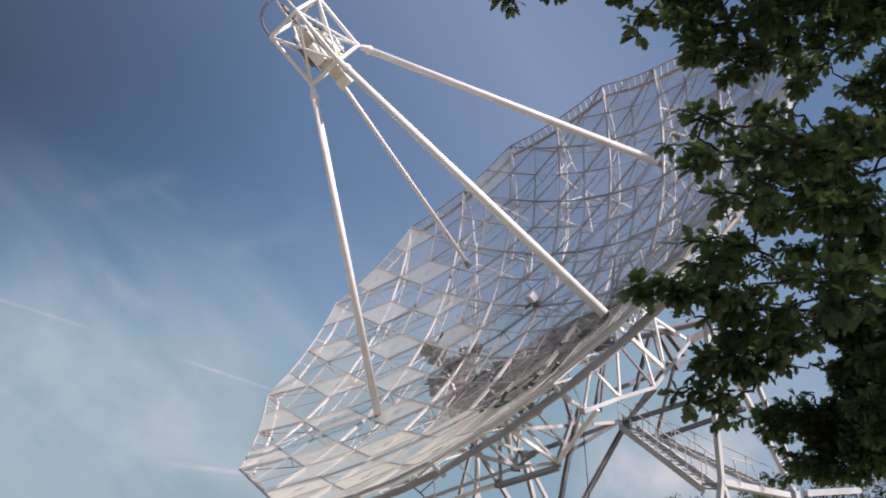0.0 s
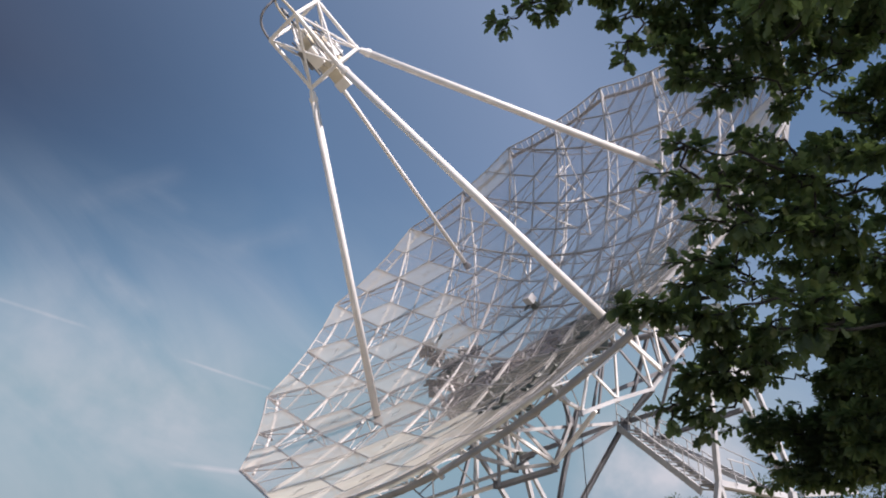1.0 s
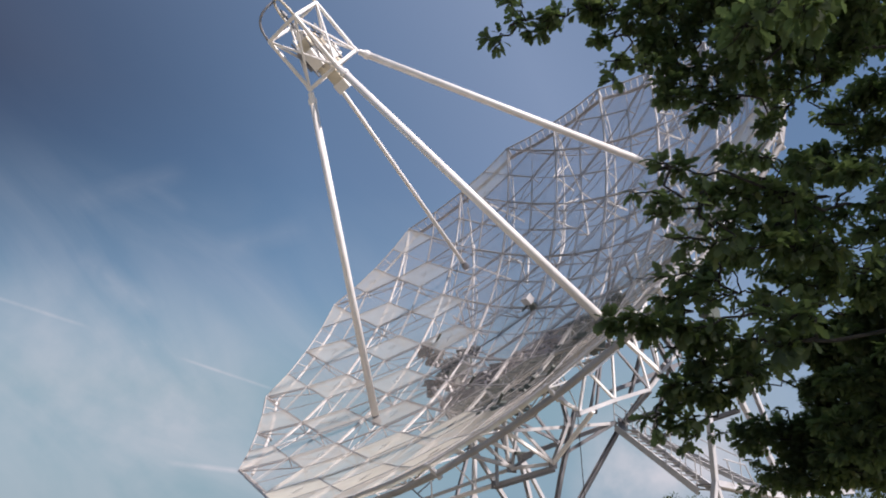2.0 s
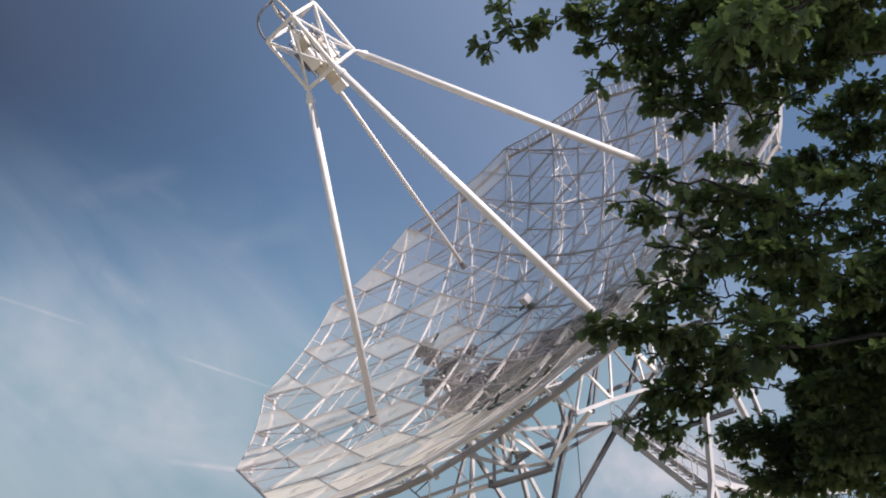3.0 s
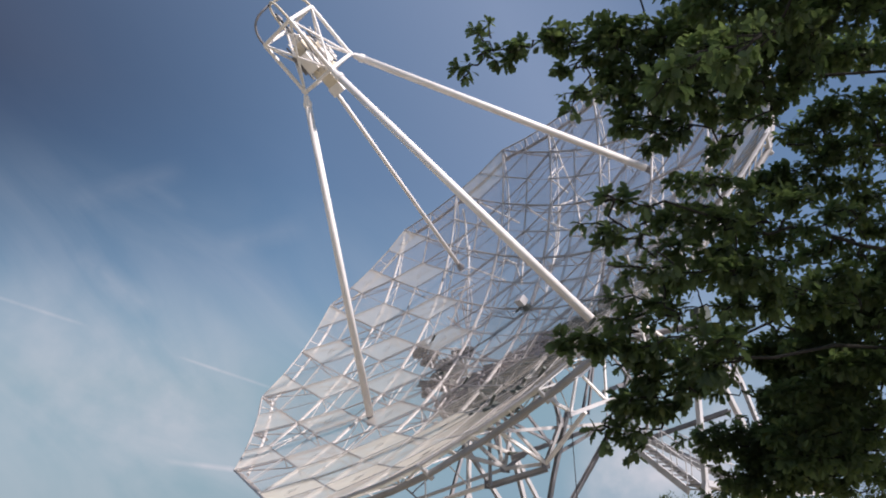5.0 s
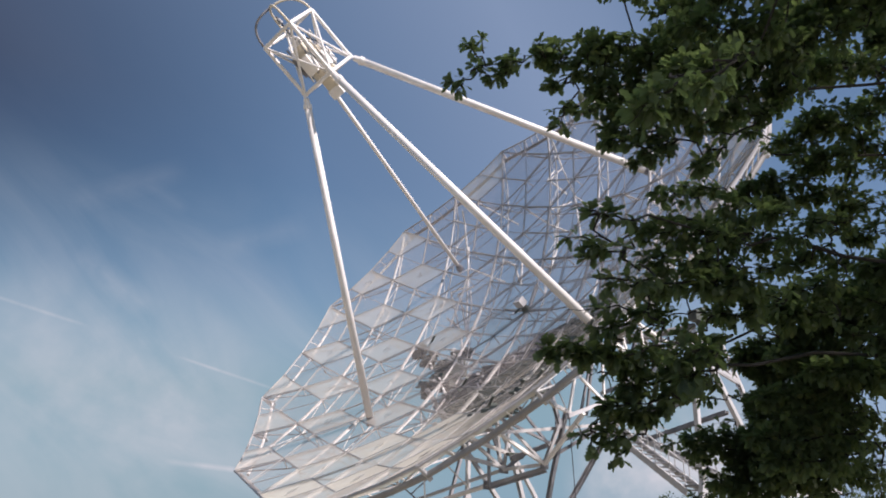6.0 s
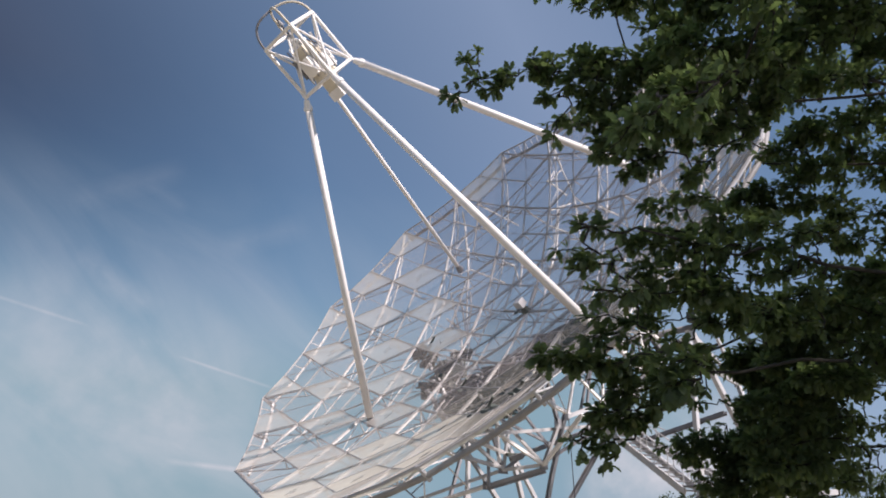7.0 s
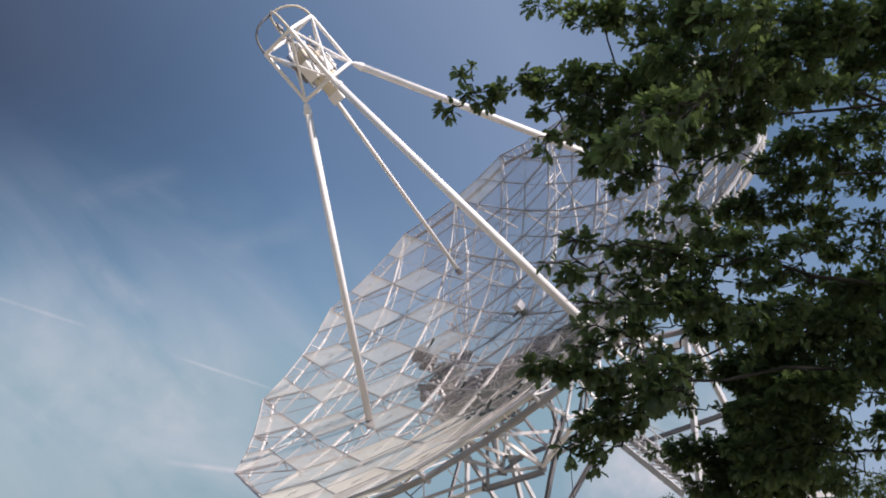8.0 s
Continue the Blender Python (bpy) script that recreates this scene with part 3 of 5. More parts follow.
        part("hose", Shape().path([on_axis(0.5, a, 12.5), on_axis(0.66, a + 0.15, 12.95), on_axis(0.52, a + 0.35, 13.45), on_axis(0.25, a + 0.4, 13.85)], [0.022] * 4, n=5), DARK if k % 3 == 0 else GREY, cage)
    block("feed_horn", 0.25, 0.25, 0, 0, 11.8, 12.35, CREAM)
    block("horn_plate", 0.29, 0.29, 0, 0, 11.42, 11.8, WHITE)
    block("cabinet", 0.14, 0.25, 0.5, 0.05, 12.6, 13.3, WHITE)
    block("cabinet", 0.25, 0.1, -0.1, 0.47, 12.5, 13.1, WHITE)
    block("cabinet", 0.2, 0.12, 0.1, -0.5, 12.7, 13.5, GREY)
    block("cabinet", 0.1, 0.2, -0.5, -0.05, 12.5, 13.0, CREAM)
    for k in range(6):
        a = STRUT_ANGLE + 0.4 + k * 1.05
        part("pipe", Shape().tube(on_axis(0.62, a, 12.4), on_axis(0.58, a + 0.2, 13.9), 0.03, n=6), GREY if k % 2 else WHITE, cage)


def build_apex(scope):
    p, q = dish(0, 0, 0.05), dish(0, 0, 0.35)
    post = part("apex_box", Shape().bar(q, q + AXIS * 0.34, 0.36, 0.36, (0, 0, 1)), PALE, scope, "small pale box on the dish's middle")
    part("pedestal", Shape().tube(p, q, 0.2, 0.12, n=10), MACHINE, post)
    part("arm", Shape().bar(q, q + DISH.to_3x3() @ Vector((0.45, 0.2, 0.0)), 0.08, 0.08), MACHINE, post)


scope = thing("radio_telescope", (6.0, 30.0, 0.0), "large white steel radio telescope with open mesh dish tilted up", "radio telescope")
bpy.context.view_layer.update()
build_dish(scope)
build_feed(scope)
build_apex(scope)
build_back_webs()
build_panels(scope)

# ---------------------------------------------------------------- the tower under the dish
# places in the tower: s along the elevation axis, b backwards from the dish's vertex, z over the ground
VERTEX = DISH.translation
ALONG, BACK = Vector((0.592, -0.806, 0)), Vector((0.806, 0.592, 0))


def tower(s, b, z):
    p = VERTEX + ALONG * s + BACK * b
    return Vector((p.x, p.y, z))


def to_ground(a, b):
    """A member that points down below 3.6 m runs on to its footing."""
    if b.z < 3.6 and b.z < a.z - 0.5:
        b = a + (b - a) * ((a.z - 0.02) / (a.z - b.z))
    return a, b


def beam(name, a, b, w):
    s = Shape()
    a, b = to_ground(tower(*a), tower(*b))
    w *= 0.66
    if name == "cable":
        s.tube(a, b, w / 2, n=6)
    elif w > 0.13:
        s.channel(a, b, w, w, ALONG, 0.022)
    else:
        s.bar(a, b, w, w, ALONG)
    # sunlit arms pale, shaded members grey: light put into the colour
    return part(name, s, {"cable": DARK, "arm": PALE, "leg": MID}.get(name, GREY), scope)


def build_tower():
    for side in (-1, 1):
        top = (6.2 * side, 2.0, 9.3)
        for name, a, b, w in (("leg", top, (6.2 * side, 1.92, 4.0), 0.17), ("leg", (6.2 * side, 2.2, 9.2), (6.2 * side, 6.2, 3.9), 0.17),
                              ("leg", (6.2 * side, 1.92, 4.0), (6.2 * side, 0.6, 0.0), 0.17), ("leg", (6.2 * side, 1.92, 4.0), (6.2 * side, 3.4, 0.0), 0.15),
                              ("leg", (6.2 * side, 6.2, 3.9), (6.2 * side, 6.2, 0.0), 0.3), ("platform_beam", (6.2, 1.95, 3.95), (6.2, 5.81, 3.73), 0.2) if side > 0 else ("platform_beam", (6.2, 6.97, 3.86), (6.2, 11.0, 4.16), 0.2)):
            s = Shape().bar(tower(*a), tower(*b), w, w, BACK)
            part(name, s, PALE, scope)
        h = Shape()
        c = tower(6.6 * side, 1.2 if side < 0 else 2.0, 9.6)
        for (da, db, dz, la, lb, lz) in ((0, 0, 0, 1.2, 2.4, 1.2), (0.1, 0.6, 0.8, 0.9, 1.0, 0.6), (-0.1, -0.9, -0.1, 0.8, 0.6, 0.6), (0, 0.3, -0.7, 0.6, 1.0, 0.6)):
            if side:
                da, db, dz, la, lb, lz = (v * (0.3 if side > 0 else 0.55) for v in (da, db, dz, la, lb, lz))
            m = c + ALONG * da + BACK * db + Vector((0, 0, dz))
            h.bar(m - BACK * (lb / 2), m + BACK * (lb / 2), la, lz, (0, 0, 1))
        part("bearing_house", h, MACHINE, scope, "dark grey bearing block of the elevation axis")
    for b in (1.95, 6.2):
        part("platform_beam", Shape().channel(tower(-6.2, b, 1.2), tower(6.2, b, 1.2), 0.3, 0.3), PALE, scope)
    part("elevation_shaft", Shape().tube(tower(-6.4, 2.0, 9.3), tower(6.4, 2.0, 9.3), 0.12, n=14), GREY, scope, smooth=True)
    build_machinery()
    build_beams()
    build_struts()
    build_gussets()
    build_stairs()


dice = random.Random(3)


def drive_cabinet(x, y, z, w, h, pale=False):
    """Dark housings with motors and a cable tray, w wide and h high round their middle."""
    q = Vector((x, y, z))
    d = 0.35 + 0.3 * dice.random()
    g = Shape()
    for n in range(5):
        o = ALONG * w * dice.uniform(-0.42, 0.42) + Vector((0, 0, h * dice.uniform(-0.42, 0.42))) + BACK * dice.uniform(0, 0.3)
        u = (ALONG + Vector((0, 0, dice.uniform(-0.12, 0.2)))).normalized()
        g.bar(q + o - u * w * dice.uniform(0.12, 0.32), q + o + u * w * dice.uniform(0.12, 0.32), d * dice.uniform(0.4, 0.9), h * dice.uniform(0.2, 0.45))
    body = part("drive_cabinet", g, MID if pale else MACHINE, scope, "dark drive machinery, partly added to fill a shaded band")
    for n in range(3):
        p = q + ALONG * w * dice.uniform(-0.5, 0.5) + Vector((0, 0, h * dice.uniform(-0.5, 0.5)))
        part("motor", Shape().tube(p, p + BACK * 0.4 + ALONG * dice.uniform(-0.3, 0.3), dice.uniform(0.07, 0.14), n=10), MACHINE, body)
    # small white bars stand in for sunlit highlights on the machinery
    for n in range(5 if y > 26.9 and 0 < x < 2.1 else 0):
        p = q + ALONG * w * dice.uniform(-0.5, 0.5) + Vector((0, 0, h * dice.uniform(-0.4, 0.6))) - BACK * 0.3
        u = Vector((dice.uniform(-1, 1), dice.uniform(-1, 1), dice.uniform(-0.6, 1))).normalized() * dice.uniform(0.06, 0.16)
        part("fitting", Shape().bar(p, p + u, dice.uniform(0.03, 0.09), dice.uniform(0.04, 0.08), BACK), WHITE, body)
    p = q + Vector((0, 0, h * 0.3))
    part("cable_tray", Shape().path([p - ALONG * w * 0.7, p + BACK * 0.2, p + ALONG * w * 0.8 + Vector((0, 0, dice.uniform(-0.4, 0.6)))], [0.05, 0.05, 0.05], n=6), MACHINE, body)


def build_machinery():
    """Drive gear, motors and cable trays hung behind the middle of the dish; many only fill a shaded band."""
    # dark deck added as bulk for the shaded band seen through the mesh
    rim = [dish(x, y, -2.0) for x, y in ((5.5, -0.9), (4.2, -1.9), (2.5, -1.5), (0.6, -1.5), (-1.2, -0.7), (-0.6, 0.8), (0.6, 1.8), (2.2, 2.1), (3.9, 1.6), (5.2, 0.5))]
    deck = part("service_deck", Shape().plate(rim, -0.08, AXIS), MACHINE, scope, "dark steel deck added behind the dish's shaded band")
    for a, b in zip(rim, rim[1:] + rim[:1]):
        part("deck_edge", Shape().bar(a, b, 0.07, 0.14, AXIS), GREY, deck)
    for k in range(7):
        a, b = rim[k].lerp(rim[k + 1], 0.5), rim[(k + 5) % 10].lerp(rim[(k + 6) % 10], 0.5)
        part("deck_joist", Shape().bar(a + AXIS * 0.06, b + AXIS * 0.06, 0.05, 0.09, AXIS), GREY, deck)
    drive_cabinet(-0.43, 32.4, 9.49, 1.13, 1.25)
    drive_cabinet(0.32, 30.69, 8.58, 0.94, 0.94)
    drive_cabinet(-0.18, 30.03, 7.73, 1.03, 0.69)
    drive_cabinet(1.45, 26.22, 6.67, 1.59, 1)
    drive_cabinet(1.03, 25.6, 6.12, 0.97, 0.58)
    drive_cabinet(2.3, 24.67, 6.68, 1.32, 0.75)
    drive_cabinet(2, 27.72, 7.85, 1.28, 0.55)
    drive_cabinet(1.22, 30.98, 9.51, 0.96, 0.48)
    drive_cabinet(3.06, 24.6, 7.25, 1.32, 0.83)
    drive_cabinet(2.52, 22.4, 6.14, 0.85, 0.37)
    drive_cabinet(3.74, 23.46, 7.44, 1.27, 0.62)
    drive_cabinet(3.61, 26.44, 8.55, 1.03, 0.33, True)
    drive_cabinet(4.35, 23.21, 7.92, 1.09, 0.62)
    drive_cabinet(5.23, 23.55, 8.89, 0.93, 0.74)
    drive_cabinet(4.24, 25.78, 8.82, 1.01, 0.28, True)
    # more dark housings, added to deepen the shaded band along the near rim
    drive_cabinet(2.09, 21.55, 5.66, 0.98, 0.33)
    drive_cabinet(1.6, 22.64, 5.56, 0.85, 0.31)
    drive_cabinet(2.82, 20.84, 6.07, 0.95, 0.41)
    drive_cabinet(4.59, 21.71, 7.77, 0.85, 0.68)
    drive_cabinet(5.33, 22.15, 8.62, 0.7, 0.7)
    drive_cabinet(5.85, 23.17, 9.49, 0.56, 0.56)
    drive_cabinet(4.82, 24.54, 8.92, 0.97, 0.5)
    drive_cabinet(3.06, 26.21, 8.03, 1.22, 0.53)
    drive_cabinet(2.46, 27.44, 8.17, 1.06, 0.51)
    drive_cabinet(0.89, 27.45, 6.97, 1.04, 0.75)
    drive_cabinet(0.5, 29.5, 7.95, 0.9, 0.68)
    drive_cabinet(1.66, 26.47, 7.02, 1.21, 0.52)


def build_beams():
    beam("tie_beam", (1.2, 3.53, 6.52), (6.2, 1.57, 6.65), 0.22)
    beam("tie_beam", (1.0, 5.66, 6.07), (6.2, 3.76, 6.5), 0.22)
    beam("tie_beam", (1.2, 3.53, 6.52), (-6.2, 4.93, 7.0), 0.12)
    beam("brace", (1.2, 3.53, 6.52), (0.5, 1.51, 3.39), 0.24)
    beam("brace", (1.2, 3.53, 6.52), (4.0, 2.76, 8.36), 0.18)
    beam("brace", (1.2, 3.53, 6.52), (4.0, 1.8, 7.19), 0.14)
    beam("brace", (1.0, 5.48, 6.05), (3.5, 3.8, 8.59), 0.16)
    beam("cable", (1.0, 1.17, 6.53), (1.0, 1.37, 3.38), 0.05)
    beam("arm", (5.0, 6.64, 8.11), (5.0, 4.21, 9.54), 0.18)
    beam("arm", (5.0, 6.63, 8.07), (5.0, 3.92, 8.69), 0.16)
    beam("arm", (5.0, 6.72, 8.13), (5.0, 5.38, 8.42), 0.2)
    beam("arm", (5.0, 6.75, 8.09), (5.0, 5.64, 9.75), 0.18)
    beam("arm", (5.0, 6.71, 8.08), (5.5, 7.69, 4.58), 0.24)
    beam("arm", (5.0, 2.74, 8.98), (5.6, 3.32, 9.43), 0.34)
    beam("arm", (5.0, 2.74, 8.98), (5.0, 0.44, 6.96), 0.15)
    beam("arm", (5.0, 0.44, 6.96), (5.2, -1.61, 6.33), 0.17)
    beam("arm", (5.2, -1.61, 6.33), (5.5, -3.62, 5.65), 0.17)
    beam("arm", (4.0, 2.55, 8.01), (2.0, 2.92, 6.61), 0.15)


def strut(name, a, b, w, mat):
    s = Shape()
    a, b = tower(*a), tower(*b)
    if name == "leg":
        a, b = to_ground(a, b) if a.z > b.z else to_ground(b, a)
    if w > 0.15:
        s.channel(a, b, w * 0.72, w * 0.8, ALONG, 0.025)
    elif w < 0.07:
        s.tube(a, b, w / 2, n=6)
    else:
        s.bar(a, b, w, w, ALONG)
    return part(name, s, mat, scope)


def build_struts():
    # white to grey tones put each member's light and shade into its paint
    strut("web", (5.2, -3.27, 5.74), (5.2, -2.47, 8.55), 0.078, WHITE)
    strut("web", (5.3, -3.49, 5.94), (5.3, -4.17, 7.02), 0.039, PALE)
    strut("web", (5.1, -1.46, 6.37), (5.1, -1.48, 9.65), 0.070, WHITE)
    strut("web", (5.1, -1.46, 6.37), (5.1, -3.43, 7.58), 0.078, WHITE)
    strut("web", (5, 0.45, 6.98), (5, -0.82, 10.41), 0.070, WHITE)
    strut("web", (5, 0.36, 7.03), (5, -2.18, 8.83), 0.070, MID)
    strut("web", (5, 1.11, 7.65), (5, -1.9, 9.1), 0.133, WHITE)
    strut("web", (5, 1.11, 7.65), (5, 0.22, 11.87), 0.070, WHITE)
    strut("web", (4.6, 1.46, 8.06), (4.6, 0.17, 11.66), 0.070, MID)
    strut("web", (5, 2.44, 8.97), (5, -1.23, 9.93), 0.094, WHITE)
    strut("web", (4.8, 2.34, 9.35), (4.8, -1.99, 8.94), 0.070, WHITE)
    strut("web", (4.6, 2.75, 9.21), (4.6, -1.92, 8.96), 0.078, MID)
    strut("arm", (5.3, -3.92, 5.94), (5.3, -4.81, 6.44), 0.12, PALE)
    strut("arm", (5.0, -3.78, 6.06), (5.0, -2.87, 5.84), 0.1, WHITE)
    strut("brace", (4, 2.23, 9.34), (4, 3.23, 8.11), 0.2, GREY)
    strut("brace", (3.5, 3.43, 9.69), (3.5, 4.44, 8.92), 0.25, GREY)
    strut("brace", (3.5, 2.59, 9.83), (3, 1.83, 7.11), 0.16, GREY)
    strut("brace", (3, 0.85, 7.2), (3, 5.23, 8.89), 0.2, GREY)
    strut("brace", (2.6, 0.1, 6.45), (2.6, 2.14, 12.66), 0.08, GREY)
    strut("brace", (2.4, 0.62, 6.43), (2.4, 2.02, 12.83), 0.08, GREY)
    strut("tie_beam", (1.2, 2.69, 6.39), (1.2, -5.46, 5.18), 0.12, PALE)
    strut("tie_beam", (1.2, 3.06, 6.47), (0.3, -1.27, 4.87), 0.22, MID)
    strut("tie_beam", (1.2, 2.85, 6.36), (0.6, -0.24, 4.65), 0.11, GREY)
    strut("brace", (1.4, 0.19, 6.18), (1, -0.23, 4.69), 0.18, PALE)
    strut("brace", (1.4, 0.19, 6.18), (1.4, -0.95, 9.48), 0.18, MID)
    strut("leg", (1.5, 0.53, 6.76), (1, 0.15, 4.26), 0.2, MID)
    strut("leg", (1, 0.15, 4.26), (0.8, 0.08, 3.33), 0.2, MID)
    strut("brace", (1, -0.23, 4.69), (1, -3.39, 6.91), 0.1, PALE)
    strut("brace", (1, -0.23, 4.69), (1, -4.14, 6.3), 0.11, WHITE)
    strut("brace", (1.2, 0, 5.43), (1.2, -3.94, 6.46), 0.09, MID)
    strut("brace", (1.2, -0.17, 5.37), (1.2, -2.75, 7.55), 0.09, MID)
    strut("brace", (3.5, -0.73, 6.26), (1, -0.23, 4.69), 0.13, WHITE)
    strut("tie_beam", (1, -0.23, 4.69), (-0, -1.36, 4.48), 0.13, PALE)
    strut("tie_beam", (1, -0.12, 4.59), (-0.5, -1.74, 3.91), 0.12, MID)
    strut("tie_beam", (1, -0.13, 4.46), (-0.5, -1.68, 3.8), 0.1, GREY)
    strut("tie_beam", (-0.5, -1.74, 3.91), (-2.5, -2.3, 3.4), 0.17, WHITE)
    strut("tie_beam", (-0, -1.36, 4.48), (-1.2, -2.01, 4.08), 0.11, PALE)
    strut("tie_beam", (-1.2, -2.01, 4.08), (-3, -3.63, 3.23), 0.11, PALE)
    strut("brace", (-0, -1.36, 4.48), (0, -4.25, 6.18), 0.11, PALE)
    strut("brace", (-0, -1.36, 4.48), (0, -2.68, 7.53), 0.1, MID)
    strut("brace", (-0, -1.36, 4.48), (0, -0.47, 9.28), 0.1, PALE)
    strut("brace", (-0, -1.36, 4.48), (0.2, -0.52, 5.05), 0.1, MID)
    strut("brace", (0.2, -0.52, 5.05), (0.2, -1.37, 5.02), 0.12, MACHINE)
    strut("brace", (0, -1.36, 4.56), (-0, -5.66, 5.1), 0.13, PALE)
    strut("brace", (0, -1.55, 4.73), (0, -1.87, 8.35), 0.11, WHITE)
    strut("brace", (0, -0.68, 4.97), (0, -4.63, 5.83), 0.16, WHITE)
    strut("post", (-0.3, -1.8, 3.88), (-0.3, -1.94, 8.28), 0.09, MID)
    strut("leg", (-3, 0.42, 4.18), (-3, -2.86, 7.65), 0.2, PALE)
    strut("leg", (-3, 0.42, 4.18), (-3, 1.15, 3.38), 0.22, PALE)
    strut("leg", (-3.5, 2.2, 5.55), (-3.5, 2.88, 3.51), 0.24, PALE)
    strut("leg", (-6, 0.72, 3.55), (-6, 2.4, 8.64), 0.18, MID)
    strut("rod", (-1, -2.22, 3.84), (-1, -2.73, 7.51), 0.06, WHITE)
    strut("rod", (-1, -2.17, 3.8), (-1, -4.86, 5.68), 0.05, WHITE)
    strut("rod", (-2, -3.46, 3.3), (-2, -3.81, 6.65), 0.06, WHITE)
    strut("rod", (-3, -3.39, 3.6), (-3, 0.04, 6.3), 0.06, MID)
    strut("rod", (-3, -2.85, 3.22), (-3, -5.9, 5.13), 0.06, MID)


def gusset(at, w, h):
    """Riveted node plate."""
    p = tower(*at)
    q = Shape().bar(p - BACK * (w / 2), p + BACK * (w / 2), 0.03, h)
    for i in range(4):
        r = p + BACK * (w * (i / 3 - 0.5) * 0.8)
        for k in (-1, 1):
            q.tube(r + Vector((0, 0, k * h * 0.35)) - ALONG * 0.03, r + Vector((0, 0, k * h * 0.35)) + ALONG * 0.03, 0.018, n=6)
    return part("gusset", q, GREY, scope)


def build_gussets():
    gusset((1.2, 3.53, 6.48), 0.55, 0.4)
    gusset((1.0, 5.66, 6.09), 0.4, 0.3)
    gusset((1, -0.23, 4.67), 0.4, 0.3)
    gusset((-0, -1.36, 4.48), 0.45, 0.28)
    gusset((-0.5, -1.74, 3.91), 0.35, 0.3)
    gusset((1.4, 0.19, 6.2), 0.4, 0.35)
    gusset((0.2, -0.75, 5.01), 0.4, 0.2)
    gusset((5.0, 0.44, 6.96), 0.25, 0.2)
    gusset((5.0, 2.74, 8.98), 0.35, 0.3)
    gusset((5.5, -3.62, 5.65), 0.22, 0.18)
    gusset((5.2, -1.61, 6.33), 0.2, 0.16)
    gusset((5.0, 6.67, 8.1), 0.35, 0.35)


def build_stairs():
    a, b = tower(1.2, 3.58, 6.3), tower(5.5, 2.5, 3.72)
    run = (b - a)
    side = run.cross(Vector((0, 0, 1))).normalized()
    up = Vector((0, 0, 1))
    flight = part("stair_flight", Shape().bar(a - side * 0.4, b - side * 0.4, 0.06, 0.24), PALE, scope, "open steel stair with handrails")
    part("stringer", Shape().bar(a + side * 0.4, b + side * 0.4, 0.06, 0.24), PALE, flight)
    for i in range(15):
        p = a.lerp(b, (i + 0.5) / 15)
        part("tread", Shape().bar(p - side * 0.38, p + side * 0.38, 0.24, 0.035), GREY, flight)
    for sgn in (-1, 1):
        o = side * (0.43 * sgn)
        for h in (0.55, 1.0):
            part("handrail", Shape().tube(a + o + up * h, b + o + up * h, 0.022, n=6), PALE, flight)
        for i in range(7):
            p = a.lerp(b, i / 6) + o
            part("rail_post", Shape().tube(p, p + up, 0.02, n=6), PALE, flight)
    # short bent rail beside the front leg
    ends = [tower(6.35, 2.75, 3.9), tower(6.35, 4.1, 3.8)]
    tops = [tower(6.35, 2.45, 4.72), tower(6.35, 3.5, 4.62)]
    for p, q in zip(ends, tops):
        part("rail_post", Shape().tube(p, q, 0.022, n=6), PALE, scope)
    part("handrail", Shape().path([tops[0] - BACK * 0.15, tops[0], tops[1]], [0.022] * 3, n=6), PALE, scope)
    # gangway that runs down behind the front leg
    a, b = tower(1.0, 5.55, 6.15), tower(6.2, 5.5, 3.68)
    side = (b - a).cross(up).normalized()
    deck = part("gangway", Shape().bar(a - side * 0.35, b - side * 0.35, 0.06, 0.16), PALE, scope, "narrow pale steel gangway with handrails")
    part("stringer", Shape().bar(a + side * 0.35, b + side * 0.35, 0.06, 0.16), PALE, deck)
    for i in range(22):
        p = a.lerp(b, (i + 0.5) / 22)
        part("tread", Shape().bar(p - side * 0.33, p + side * 0.33, 0.2, 0.03), GREY, deck)
    o = side * 0.37
    part("handrail", Shape().tube(a + o + up * 0.9, b + o + up * 0.9, 0.022, n=6), PALE, deck)
    for i in range(6):
        p = a.lerp(b, i / 5) + o
        part("rail_post", Shape().tube(p, p + up * 0.9, 0.02, n=6), PALE, deck)
    part("walkway", Shape().plate([tower(5.4, 2.0, 3.9), tower(6.2, 2.0, 3.9), tower(6.2, 6.0, 3.7), tower(5.4, 6.0, 3.7)], 0.05, (0, 0, 1)), GREY, scope)


build_tower()

# ---------------------------------------------------------------- the oak beside the camera
rng = random.Random(7)


def leaf_template(length=1.0):
    """Lobed oak leaf in the xy plane, base at the origin, bent along its rib."""
    rows = [(0.0, 0.02), (0.12, 0.03), (0.26, 0.16), (0.36, 0.10), (0.50, 0.25), (0.60, 0.14), (0.74, 0.27), (0.83, 0.15), (0.93, 0.14), (1.0, 0.0)]
    v, f = [], []
    for x, w in rows:
        z = -0.22 * x * x
        v += [(x, w, z + 0.25 * w), (x, 0, z), (x, -w, z + 0.25 * w)]
    for i in range(len(rows) - 1):
        k = 3 * i
        f += [(k, k + 1, k + 4, k + 3), (k + 1, k + 2, k + 5, k + 4)]
    return np.array(v) * length, f


LEAF_V, LEAF_F = leaf_template()
SPRAY_LIST = []


def spray(start, end, reach, amount, picked=False):
    """A leafy shoot from start to its tip; reach is the half-width of its foliage, picked: its leaves are parts of their own."""
    SPRAY_LIST.append((Vector(start), Vector(end), reach, amount, picked))


# long leading spray and the twigs round it
spray((1.11, 3.20, 5.08), (0.74, 3.20, 5.10), 0.092, 1.21, True)
spray((1.01, 3.15, 4.92), (0.87, 3.15, 4.86), 0.065, 1.1, True)
